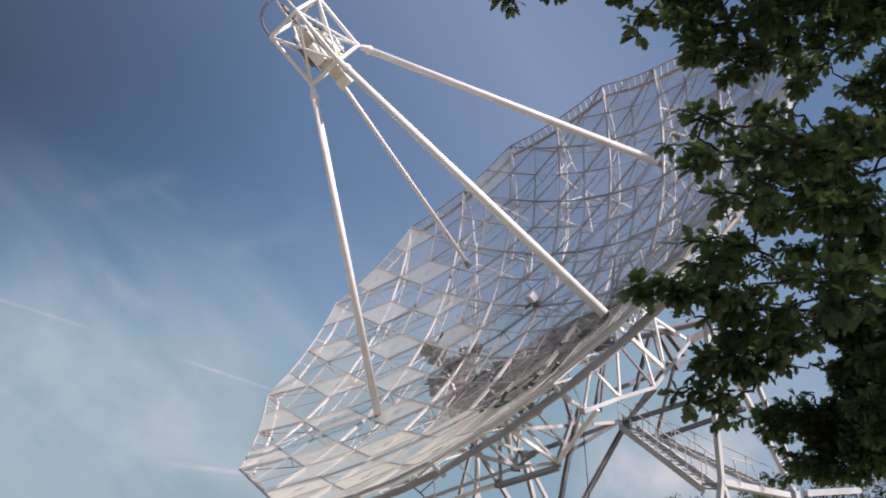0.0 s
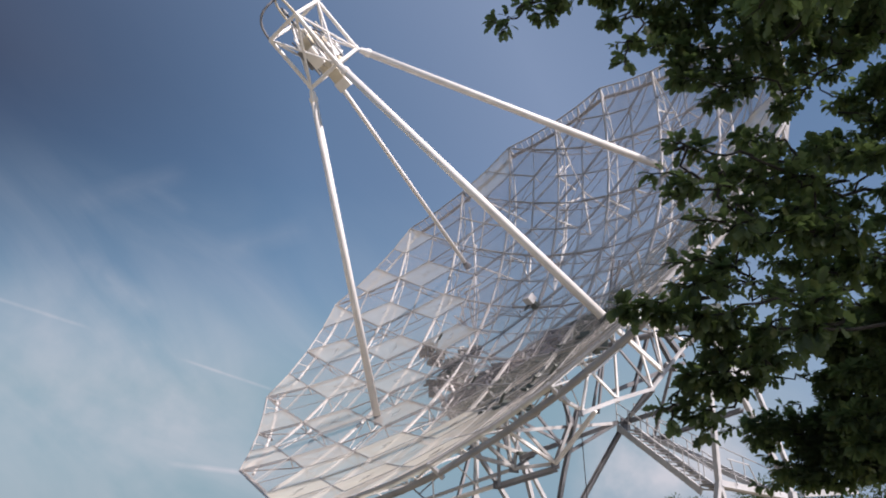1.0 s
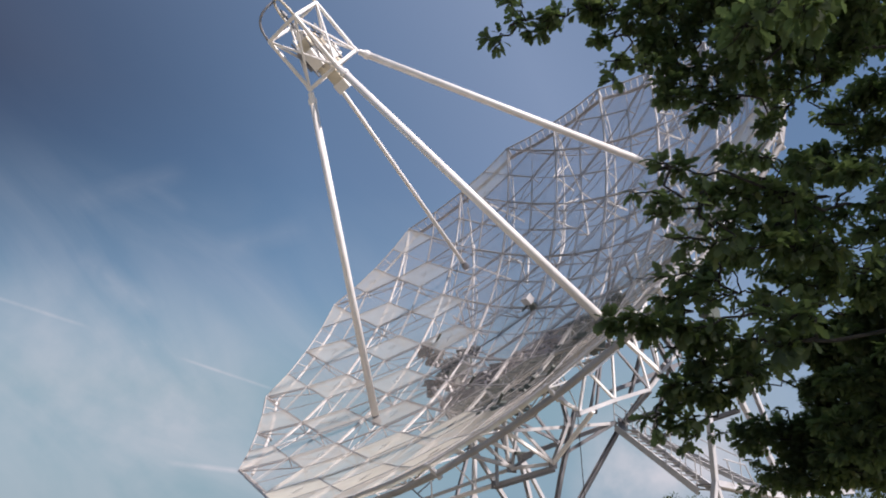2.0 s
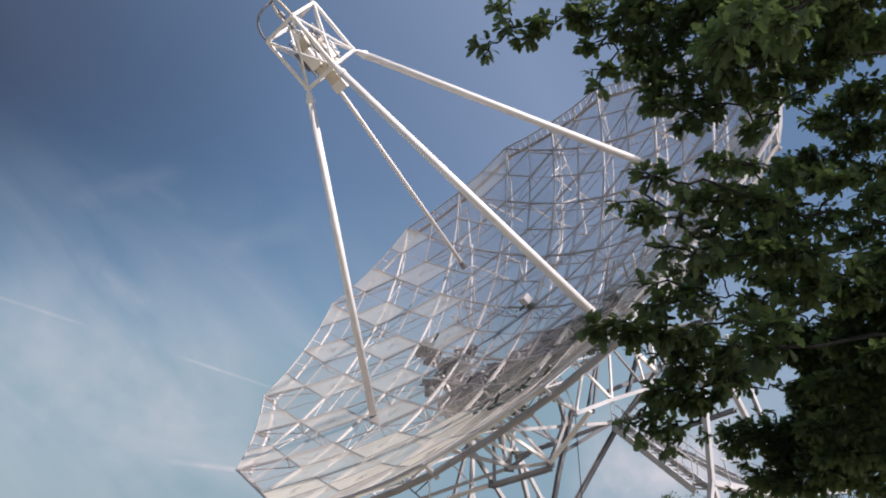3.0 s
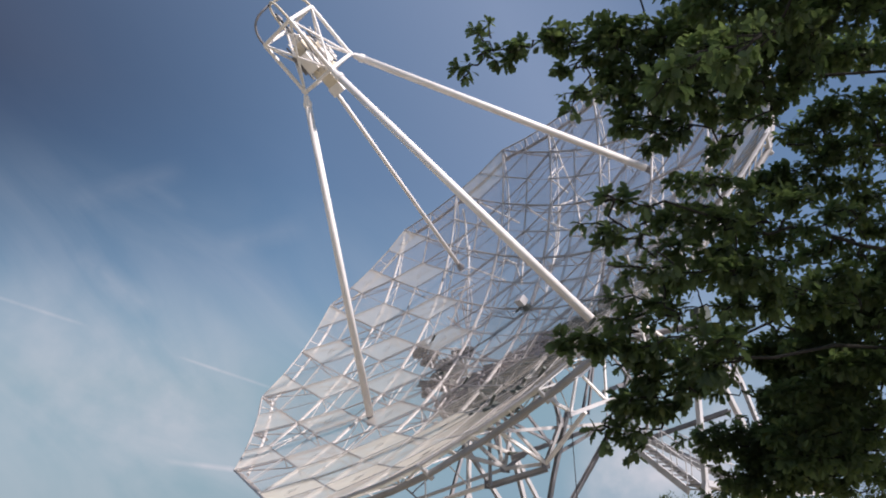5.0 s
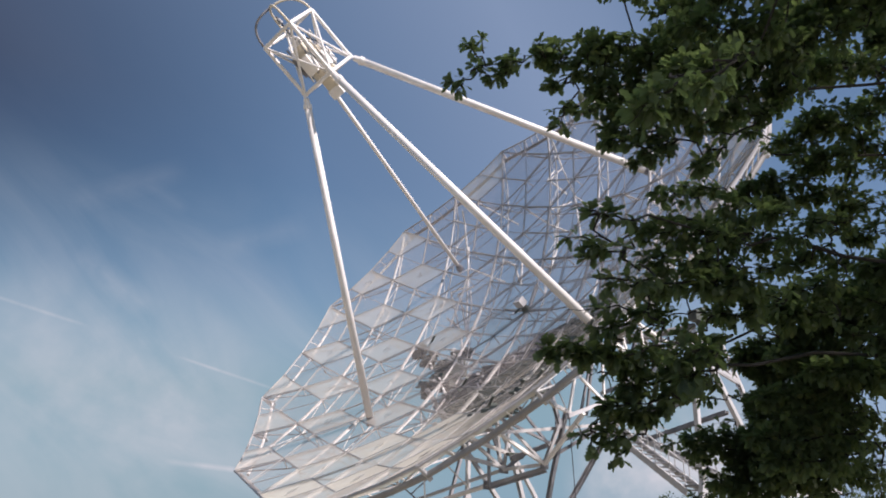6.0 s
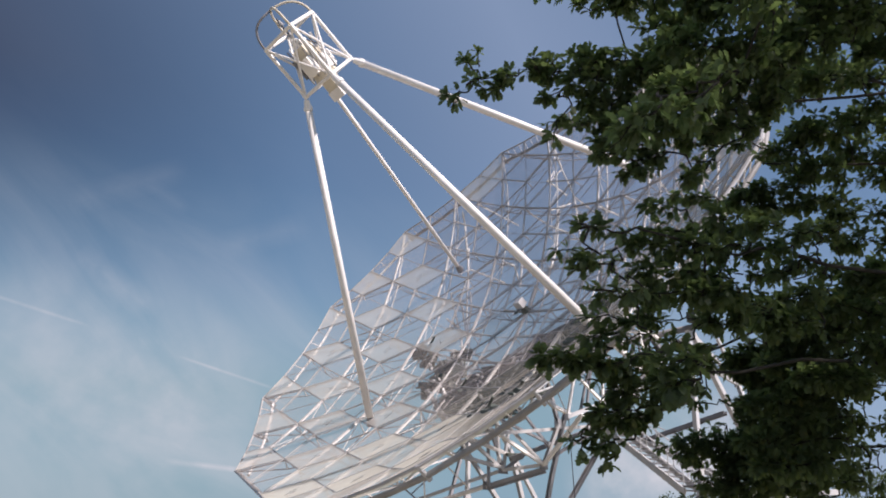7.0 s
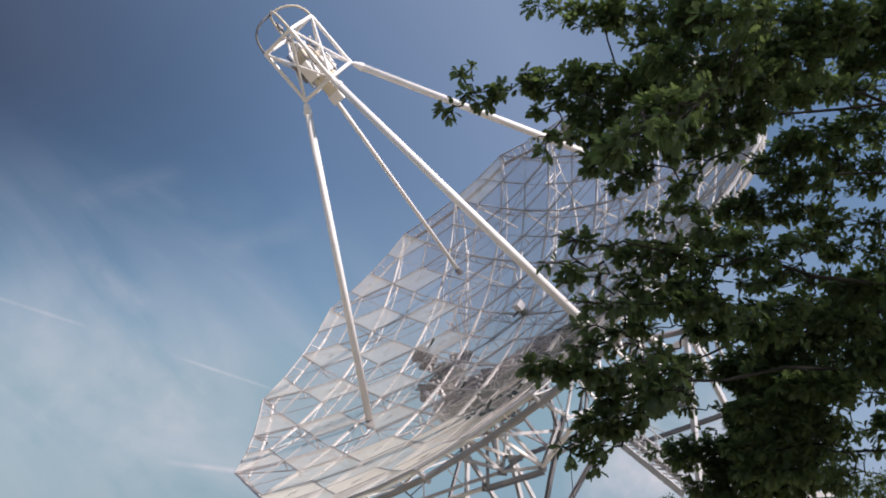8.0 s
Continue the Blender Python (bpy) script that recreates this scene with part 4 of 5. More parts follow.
spray((0.84, 3.10, 5.05), (0.81, 3.10, 5.13), 0.042, 0.88, True)
spray((0.97, 3.10, 5.04), (0.91, 3.10, 5.12), 0.049, 0.88, True)
spray((0.73, 3.25, 5.08), (0.43, 3.25, 5.03), 0.087, 1.1, True)
spray((0.63, 3.25, 5.00), (0.48, 3.25, 4.94), 0.059, 0.88, True)
spray((0.45, 3.30, 5.15), (0.37, 3.30, 5.27), 0.040, 0.99, True)
spray((0.49, 3.30, 5.18), (0.47, 3.30, 5.31), 0.029, 0.88, True)
spray((0.41, 3.30, 4.98), (0.26, 3.30, 4.95), 0.056, 0.88, True)
spray((0.36, 3.30, 4.95), (0.30, 3.30, 4.86), 0.031, 0.77, True)
spray((1.02, 2.95, 4.69), (0.84, 2.95, 4.46), 0.040, 0.55, True)
spray((0.98, 2.95, 4.58), (0.84, 2.95, 4.54), 0.028, 0.66, True)
spray((0.93, 2.95, 4.54), (0.90, 2.95, 4.42), 0.028, 0.66, True)
# upper crown edge
spray((1.40, 3.00, 5.05), (1.03, 3.00, 5.05), 0.116, 1.45)
spray((1.42, 3.00, 4.90), (1.01, 3.00, 4.91), 0.141, 1.23)
spray((1.42, 3.05, 4.79), (1.09, 3.05, 4.76), 0.120, 1.45)
spray((1.10, 2.95, 4.55), (1.01, 2.95, 4.54), 0.044, 0.88, True)
spray((1.42, 3.00, 4.59), (1.09, 3.00, 4.61), 0.078, 1.3)
spray((1.47, 3.00, 4.47), (1.14, 3.00, 4.48), 0.089, 1.45)
spray((1.49, 3.00, 4.37), (1.13, 3.00, 4.39), 0.047, 1.03)
spray((1.52, 3.00, 4.30), (1.27, 3.00, 4.27), 0.047, 1.03)
spray((1.89, 2.90, 4.97), (1.39, 2.90, 4.92), 0.175, 1.74)
spray((1.86, 2.90, 4.71), (1.40, 2.90, 4.72), 0.157, 1.74)
spray((1.69, 2.90, 4.57), (1.41, 2.90, 4.52), 0.083, 1.3)
spray((1.56, 3.00, 4.42), (1.37, 3.00, 4.32), 0.089, 1.3)
spray((1.83, 3.10, 4.36), (1.70, 3.10, 4.31), 0.066, 1.3)
spray((1.98, 3.10, 4.54), (1.70, 3.10, 4.53), 0.044, 0.8)
spray((1.90, 3.10, 4.43), (1.75, 3.10, 4.40), 0.047, 0.92)
spray((2.16, 3.10, 4.68), (1.86, 3.10, 4.61), 0.090, 1.45)
spray((2.24, 3.30, 4.70), (2.10, 3.30, 4.64), 0.048, 0.92)
spray((2.42, 3.00, 5.03), (1.90, 3.00, 4.99), 0.208, 1.74)
spray((2.44, 3.20, 4.93), (2.03, 3.20, 4.86), 0.125, 1.59)
spray((2.32, 3.20, 4.81), (2.12, 3.20, 4.74), 0.058, 1.3)
spray((1.70, 2.20, 4.44), (1.29, 2.20, 4.31), 0.133, 1.16)
# nearest leaves, hanging into the crown edge
spray((1.10, 1.62, 3.87), (0.89, 1.62, 3.67), 0.086, 0.72)
spray((1.03, 1.62, 3.76), (0.93, 1.62, 3.76), 0.060, 0.58)
spray((1.37, 1.70, 4.03), (1.21, 1.70, 3.89), 0.131, 0.58)
# upper crown, farther side
spray((3.70, 4.50, 6.12), (3.27, 4.50, 5.92), 0.220, 1.3)
spray((3.39, 4.50, 6.11), (3.10, 4.50, 5.97), 0.208, 1.45)
spray((3.29, 4.50, 5.79), (2.96, 4.50, 5.67), 0.091, 1.16)
spray((3.57, 4.50, 5.44), (3.21, 4.50, 5.43), 0.161, 1.16)
spray((3.22, 4.50, 5.38), (3.01, 4.50, 5.44), 0.084, 1.01)
spray((3.25, 4.50, 5.27), (2.87, 4.50, 5.30), 0.073, 0.69)
spray((3.51, 4.50, 5.08), (3.21, 4.50, 5.06), 0.118, 1.01)
spray((3.23, 4.50, 5.15), (2.93, 4.50, 5.17), 0.077, 1.01)
spray((3.19, 4.50, 4.96), (2.75, 4.50, 4.95), 0.113, 1.16)
spray((2.88, 4.50, 4.88), (2.66, 4.50, 4.92), 0.093, 1.16)
spray((3.47, 4.50, 4.90), (3.17, 4.50, 4.79), 0.096, 1.01)
spray((3.24, 4.50, 4.75), (3.04, 4.50, 4.79), 0.105, 1.16)
# middle boughs towards the dish
spray((1.14, 2.45, 3.67), (0.89, 2.45, 3.70), 0.053, 0.88, True)
spray((0.96, 2.40, 3.68), (0.87, 2.40, 3.71), 0.022, 0.77, True)
spray((0.98, 2.40, 3.56), (0.79, 2.40, 3.56), 0.029, 0.77, True)
spray((1.12, 2.40, 3.51), (0.88, 2.40, 3.51), 0.053, 0.99, True)
spray((0.95, 2.40, 3.47), (0.88, 2.40, 3.46), 0.029, 0.77, True)
spray((1.08, 2.40, 3.36), (0.90, 2.40, 3.37), 0.028, 0.77, True)
spray((1.22, 2.45, 3.40), (1.00, 2.45, 3.35), 0.058, 1.16)
spray((1.62, 2.90, 4.01), (1.37, 2.90, 4.01), 0.054, 1.16)
spray((1.54, 2.80, 3.84), (1.21, 2.80, 3.82), 0.068, 1.01)
spray((1.67, 2.80, 3.77), (1.28, 2.80, 3.74), 0.102, 1.45)
spray((1.65, 2.80, 3.61), (1.25, 2.80, 3.61), 0.084, 1.3)
spray((1.63, 2.80, 3.50), (1.29, 2.80, 3.49), 0.083, 1.3)
spray((2.04, 2.95, 3.97), (1.75, 2.95, 3.98), 0.087, 1.3)
spray((1.90, 2.95, 3.83), (1.67, 2.95, 3.79), 0.085, 1.3)
spray((1.85, 2.95, 3.63), (1.63, 2.95, 3.62), 0.113, 1.59)
spray((2.09, 2.80, 3.89), (1.90, 2.80, 3.90), 0.079, 1.3)
spray((1.82, 2.80, 3.50), (1.60, 2.80, 3.47), 0.085, 1.59)
spray((2.34, 3.20, 3.93), (2.22, 3.20, 3.90), 0.061, 1.16)
spray((2.43, 3.40, 3.85), (2.28, 3.40, 3.83), 0.060, 1.16)
spray((2.57, 3.40, 3.96), (2.39, 3.40, 3.88), 0.079, 1.3)
spray((2.49, 3.20, 3.65), (2.22, 3.20, 3.59), 0.093, 1.59)
spray((2.45, 3.20, 3.46), (2.08, 3.20, 3.47), 0.117, 1.89)
spray((2.07, 3.00, 3.48), (1.85, 3.00, 3.49), 0.092, 1.74)
spray((1.89, 3.00, 3.40), (1.67, 3.00, 3.38), 0.071, 1.59)
spray((1.82, 3.00, 3.50), (1.64, 3.00, 3.55), 0.072, 1.45)
spray((2.50, 3.20, 4.02), (2.32, 3.20, 4.02), 0.070, 1.16)
spray((1.58, 3.00, 3.55), (1.42, 3.00, 3.52), 0.053, 1.3)
spray((3.49, 4.60, 4.71), (3.33, 4.60, 4.71), 0.078, 0.87)
spray((3.42, 4.60, 4.30), (3.13, 4.60, 4.27), 0.094, 1.16)
# lower boughs
spray((1.29, 2.85, 3.35), (0.88, 2.85, 3.35), 0.038, 0.99, True)
spray((1.36, 2.85, 3.27), (1.02, 2.85, 3.26), 0.054, 1.3)
spray((1.10, 2.80, 3.14), (0.74, 2.80, 3.14), 0.059, 1.1, True)
spray((0.87, 2.80, 3.11), (0.77, 2.80, 3.08), 0.031, 0.88, True)
spray((1.36, 2.80, 3.17), (0.92, 2.80, 3.11), 0.078, 1.59)
spray((1.44, 2.90, 3.10), (1.13, 2.90, 3.09), 0.087, 1.59)
spray((1.10, 2.90, 3.05), (0.97, 2.90, 3.06), 0.032, 0.88, True)
spray((1.37, 2.25, 3.02), (1.19, 2.25, 2.99), 0.077, 1.3)
spray((1.38, 2.25, 2.94), (1.22, 2.25, 2.90), 0.072, 1.45)
spray((1.56, 2.50, 3.15), (1.44, 2.50, 3.11), 0.050, 1.16)
spray((1.58, 3.00, 3.29), (1.47, 3.00, 3.26), 0.052, 1.3)
spray((1.60, 3.00, 3.02), (1.46, 3.00, 2.98), 0.063, 1.3)
spray((1.42, 2.95, 3.03), (1.16, 2.95, 3.00), 0.082, 1.59)
spray((1.41, 2.95, 2.93), (1.07, 2.95, 2.89), 0.076, 1.45)
spray((1.40, 3.00, 2.87), (1.04, 3.00, 2.83), 0.055, 1.3)
spray((1.27, 3.00, 2.77), (1.08, 3.00, 2.72), 0.054, 0.99, True)
spray((1.19, 3.00, 2.71), (1.13, 3.00, 2.65), 0.025, 0.77, True)
spray((1.03, 3.00, 2.77), (0.94, 3.00, 2.75), 0.022, 0.66, True)
spray((1.01, 3.00, 2.75), (1.00, 3.00, 2.68), 0.016, 0.55, True)
spray((1.39, 3.00, 2.88), (1.29, 3.00, 2.88), 0.045, 1.3)
# low far sprays over the tower leg
spray((2.48, 5.00, 3.05), (2.14, 5.00, 3.01), 0.089, 1.3)
spray((2.42, 5.00, 2.89), (2.16, 5.00, 2.87), 0.071, 1.16)
spray((2.29, 5.00, 2.81), (2.24, 5.00, 2.76), 0.044, 0.8)
spray((2.12, 5.00, 2.97), (1.93, 5.00, 2.93), 0.039, 0.77, True)
spray((2.71, 5.00, 2.96), (2.42, 5.00, 2.93), 0.099, 1.3)
spray((2.56, 5.00, 2.74), (2.37, 5.00, 2.68), 0.081, 1.3)
spray((2.53, 5.00, 3.13), (2.40, 5.00, 3.12), 0.041, 0.8)
spray((2.61, 4.60, 3.25), (2.46, 4.60, 3.24), 0.043, 0.8)
spray((2.58, 4.60, 3.08), (2.42, 4.60, 3.09), 0.034, 0.69)
spray((2.63, 4.60, 3.38), (2.54, 4.60, 3.44), 0.043, 0.8)
spray((2.78, 4.60, 3.61), (2.57, 4.60, 3.66), 0.066, 0.92)
spray((2.43, 3.90, 3.51), (2.38, 3.90, 3.56), 0.038, 0.8)
spray((2.50, 5.00, 2.61), (2.14, 5.00, 2.59), 0.053, 0.8)
# dark inner crown
spray((2.99, 3.90, 3.60), (2.48, 3.90, 3.53), 0.116, 1.67)
spray((2.96, 3.90, 3.46), (2.36, 3.90, 3.39), 0.114, 1.67)
spray((2.94, 3.90, 3.32), (2.49, 3.90, 3.26), 0.115, 1.67)
spray((2.91, 3.90, 3.19), (2.25, 3.90, 3.12), 0.112, 1.67)
spray((2.88, 3.90, 3.05), (2.33, 3.90, 2.99), 0.112, 1.67)
spray((2.86, 3.90, 2.92), (2.18, 3.90, 2.86), 0.110, 1.67)
spray((2.83, 3.90, 2.80), (2.27, 3.90, 2.73), 0.111, 1.67)
spray((3.50, 4.60, 3.63), (2.79, 4.60, 3.68), 0.134, 1.59)
spray((3.45, 4.60, 3.39), (2.58, 4.60, 3.43), 0.130, 1.59)
spray((3.40, 4.60, 3.16), (2.77, 4.60, 3.21), 0.131, 1.59)
spray((3.35, 4.60, 2.94), (2.53, 4.60, 2.98), 0.128, 1.59)
spray((2.89, 4.60, 2.85), (2.45, 4.60, 2.80), 0.110, 1.59)
spray((3.31, 4.60, 2.71), (2.49, 4.60, 2.70), 0.093, 1.45)
spray((2.84, 4.80, 2.62), (2.38, 4.80, 2.60), 0.061, 1.03)
spray((3.10, 4.60, 2.61), (2.84, 4.60, 2.59), 0.052, 0.8)
spray((3.19, 3.90, 3.88), (2.68, 3.90, 3.79), 0.120, 1.74)
spray((3.14, 3.90, 3.66), (2.65, 3.90, 3.63), 0.134, 2.03)
# beyond, as the camera draws back
spray((4.28, 4.80, 5.88), (3.82, 4.80, 5.83), 0.105, 0.87)
spray((4.19, 4.80, 5.39), (3.55, 4.80, 5.37), 0.111, 0.87)
spray((4.16, 4.80, 5.23), (3.81, 4.80, 5.19), 0.112, 1.01)
spray((4.23, 4.80, 5.62), (3.78, 4.80, 5.58), 0.068, 0.57)
spray((3.96, 4.60, 4.79), (3.41, 4.60, 4.77), 0.146, 1.16)
spray((3.92, 4.60, 4.56), (3.41, 4.60, 4.53), 0.144, 1.16)
spray((4.21, 4.60, 4.38), (3.55, 4.60, 4.26), 0.159, 1.89)
spray((4.15, 4.60, 4.12), (3.17, 4.60, 3.99), 0.153, 1.89)
spray((4.10, 4.60, 3.86), (3.42, 4.60, 3.75), 0.155, 1.89)
spray((4.05, 4.60, 3.62), (3.16, 4.60, 3.50), 0.151, 1.89)
spray((3.47, 3.60, 3.85), (2.86, 3.60, 3.91), 0.121, 1.74)
spray((3.43, 3.60, 3.63), (2.56, 3.60, 3.68), 0.117, 1.74)
spray((3.38, 3.60, 3.40), (2.71, 3.60, 3.46), 0.117, 1.74)
spray((3.34, 3.60, 3.19), (2.45, 3.60, 3.24), 0.114, 1.74)
spray((3.64, 4.60, 3.12), (3.23, 4.60, 3.09), 0.087, 1.16)
spray((3.97, 4.60, 3.23), (3.62, 4.60, 3.20), 0.110, 1.3)
spray((3.54, 4.80, 2.83), (3.11, 4.80, 2.81), 0.079, 1.01)
spray((3.87, 4.80, 2.98), (3.43, 4.80, 2.95), 0.050, 0.69)
spray((3.69, 4.80, 2.77), (3.52, 4.80, 2.71), 0.071, 0.69)
spray((3.13, 4.60, 3.27), (2.66, 4.60, 3.25), 0.149, 1.74)
spray((3.09, 4.60, 3.02), (2.59, 4.60, 3.01), 0.148, 1.74)
spray((2.98, 4.80, 2.82), (2.43, 4.80, 2.80), 0.122, 1.59)
spray((3.05, 4.80, 2.68), (2.67, 4.80, 2.67), 0.076, 1.3)
# top, coming into view from above
spray((1.34, 3.00, 5.58), (0.83, 3.00, 5.56), 0.078, 0.88, True)
spray((1.29, 3.00, 5.43), (1.08, 3.00, 5.46), 0.051, 0.77, True)
spray((1.85, 3.00, 5.54), (1.30, 3.00, 5.52), 0.151, 1.59)
spray((2.09, 2.40, 5.05), (1.55, 2.40, 5.03), 0.199, 1.59)
spray((2.96, 3.00, 5.51), (2.33, 3.00, 5.49), 0.234, 1.74)
spray((3.76, 3.60, 6.06), (3.33, 3.60, 6.04), 0.202, 1.3)
spray((3.83, 3.80, 5.79), (3.39, 3.80, 5.75), 0.172, 1.45)
spray((1.96, 2.40, 4.75), (1.41, 2.40, 4.73), 0.163, 1.3)
spray((2.81, 3.00, 5.24), (2.26, 3.00, 5.20), 0.185, 1.74)
spray((3.22, 3.60, 5.39), (2.73, 3.60, 5.37), 0.128, 1.3)
spray((1.65, 1.70, 4.51), (1.42, 1.70, 4.45), 0.137, 0.72)
# farther sprays between the boughs
spray((3.05, 4.60, 4.47), (2.47, 4.60, 4.46), 0.156, 1.16)
spray((3.00, 4.60, 4.22), (2.63, 4.60, 4.24), 0.078, 1.01)
spray((2.47, 4.60, 4.25), (2.13, 4.60, 4.23), 0.092, 1.16)
spray((2.67, 4.60, 4.04), (2.21, 4.60, 4.02), 0.091, 1.16)
spray((2.96, 4.60, 4.01), (2.58, 4.60, 3.98), 0.119, 1.3)
spray((2.56, 4.60, 3.84), (2.23, 4.60, 3.87), 0.082, 1.16)
spray((2.89, 4.60, 3.64), (2.45, 4.60, 3.59), 0.115, 1.45)
spray((2.47, 4.60, 3.51), (2.14, 4.60, 3.52), 0.104, 1.45)
spray((2.75, 4.60, 3.87), (2.54, 4.60, 3.82), 0.067, 1.16)
spray((1.99, 4.40, 3.80), (1.72, 4.40, 3.79), 0.107, 1.3)
spray((2.01, 4.40, 3.95), (1.69, 4.40, 3.98), 0.108, 1.3)
spray((1.92, 4.40, 3.50), (1.67, 4.40, 3.53), 0.090, 1.3)
spray((2.23, 4.60, 3.38), (1.98, 4.60, 3.36), 0.094, 1.3)
spray((2.28, 4.60, 3.23), (2.10, 4.60, 3.21), 0.051, 0.92)
spray((2.83, 4.60, 3.36), (2.59, 4.60, 3.34), 0.099, 1.45)
spray((2.79, 4.60, 3.12), (2.51, 4.60, 3.10), 0.097, 1.45)
spray((2.50, 4.60, 3.24), (2.41, 4.60, 3.27), 0.032, 0.8)
spray((2.51, 4.60, 3.10), (2.45, 4.60, 3.12), 0.032, 0.8)
spray((2.87, 4.80, 2.96), (2.22, 4.80, 2.94), 0.106, 1.3)
spray((2.84, 4.80, 2.80), (2.38, 4.80, 2.77), 0.099, 1.3)
spray((3.20, 4.60, 5.30), (2.88, 4.60, 5.30), 0.105, 1.16)
spray((3.12, 4.60, 4.85), (2.54, 4.60, 4.83), 0.126, 1.45)
spray((2.54, 4.20, 4.47), (2.10, 4.20, 4.44), 0.103, 1.3)
spray((2.32, 4.20, 4.71), (1.99, 4.20, 4.72), 0.081, 1.16)
spray((2.08, 4.20, 4.29), (1.94, 4.20, 4.33), 0.054, 0.8)
spray((1.82, 3.10, 4.61), (1.53, 3.10, 4.57), 0.109, 0.87)
spray((2.64, 4.40, 5.41), (2.33, 4.40, 5.37), 0.108, 1.16)
spray((2.05, 3.10, 4.78), (1.82, 3.10, 4.79), 0.101, 0.87)
spray((1.89, 3.60, 3.15), (1.58, 3.60, 3.13), 0.062, 1.01)
spray((1.28, 3.00, 2.89), (1.09, 3.00, 2.86), 0.065, 1.16)
spray((1.20, 3.00, 2.77), (1.06, 3.00, 2.77), 0.044, 1.16)
spray((1.98, 3.00, 5.32), (1.47, 3.00, 5.28), 0.101, 1.16)
spray((1.78, 3.00, 5.16), (1.49, 3.00, 5.13), 0.069, 1.01)
spray((4.12, 4.60, 5.64), (3.29, 4.60, 5.60), 0.141, 1.16)
spray((4.06, 4.60, 5.34), (3.44, 4.60, 5.31), 0.108, 1.16)
spray((3.39, 4.30, 5.07), (3.11, 4.30, 5.06), 0.123, 1.16)
spray((3.29, 4.30, 4.52), (3.01, 4.30, 4.47), 0.118, 1.16)
spray((3.33, 4.30, 4.75), (3.14, 4.30, 4.76), 0.075, 1.01)
spray((4.02, 4.40, 5.71), (3.69, 4.40, 5.68), 0.099, 1.01)
spray((3.36, 4.40, 5.42), (3.08, 4.40, 5.42), 0.114, 1.01)
spray((3.21, 4.40, 5.01), (2.94, 4.40, 5.05), 0.100, 1.01)
spray((3.12, 4.60, 3.49), (2.52, 4.60, 3.46), 0.132, 2.32)
spray((3.07, 4.60, 3.25), (2.49, 4.60, 3.22), 0.130, 2.32)
spray((3.15, 4.80, 3.06), (2.53, 4.80, 3.02), 0.142, 2.32)
spray((3.11, 4.80, 2.86), (2.39, 4.80, 2.82), 0.132, 2.17)
spray((3.07, 4.80, 2.67), (2.32, 4.80, 2.64), 0.090, 1.74)
spray((2.52, 4.80, 2.98), (2.06, 4.80, 2.98), 0.081, 1.3)
spray((2.43, 4.80, 2.90), (2.07, 4.80, 2.89), 0.072, 1.16)
spray((2.51, 4.80, 2.72), (2.17, 4.80, 2.69), 0.081, 1.3)
spray((3.87, 3.80, 6.00), (3.29, 3.80, 5.96), 0.174, 1.3)
spray((4.23, 4.40, 6.00), (3.64, 4.40, 5.95), 0.122, 1.16)

BOUGHS = []


def bough(*points):
    """The way of one bough, from the trunk outwards."""
    BOUGHS.append(points)


bough((4.8, 4.2, 5.2), (3.46, 3.8, 5.5), (2.96, 3.8, 5.5), (2.57, 3.6, 5.38), (1.96, 3.2, 5.09), (1.2, 3.2, 5.0))
bough((4.9, 3.9, 5.2), (3.78, 3.6, 5.34), (3.15, 3.6, 5.23), (2.28, 3.4, 5.01), (1.6, 3.1, 4.75))
bough((4.6, 4.21, 4.0), (3.3, 3.6, 3.9), (2.58, 3.3, 3.85), (2.32, 3.3, 3.94), (2.14, 3.2, 3.91), (1.96, 3.1, 3.82), (1.3, 2.6, 3.75))
bough((4.5, 4.4, 4.0), (3.23, 4.2, 3.9), (2.84, 4.2, 3.81), (2.55, 4.2, 3.71), (2.19, 4.1, 3.53), (1.89, 3.8, 3.39))
bough((4.43, 4.21, 3.5), (3.3, 3.89, 3.4), (2.39, 3.4, 3.3), (1.9, 3.1, 3.15), (1.3, 2.95, 3.1))
bough((4.9, 4.9, 2.9), (4.04, 4.8, 2.99), (3.73, 4.8, 2.99), (3.18, 4.8, 2.96), (2.75, 4.8, 3.0), (2.2, 5.0, 2.9))
bough((5.12, 4.58, 4.96), (3.97, 4.5, 5.2), (3.26, 4.5, 5.16), (2.82, 4.4, 5.11))


def wiggle(a, b, n, amount):
    pts = []
    for i in range(n + 1):
        p = a.lerp(b, i / n)
        k = math.sin(math.pi * i / n)
        pts.append(p + Vector((rng.uniform(-1, 1), rng.uniform(-1, 1), rng.uniform(-1, 1))) * amount * k)
    return pts


def leaf_matrix(at, way, size):
    way = way.normalized()
    x = (way + Vector((rng.uniform(-0.6, 0.6), rng.uniform(-0.6, 0.6), rng.uniform(-0.7, 0.35)))).normalized()
    z = Vector((rng.uniform(-0.6, 0.6), rng.uniform(-0.6, 0.6), 1)).normalized()
    y = z.cross(x).normalized()
    z = x.cross(y)
    return Matrix.Translation(at) @ Matrix((x, y, z)).transposed().to_4x4() @ Matrix.Diagonal((size, size * rng.uniform(0.85, 1.15), size, 1))


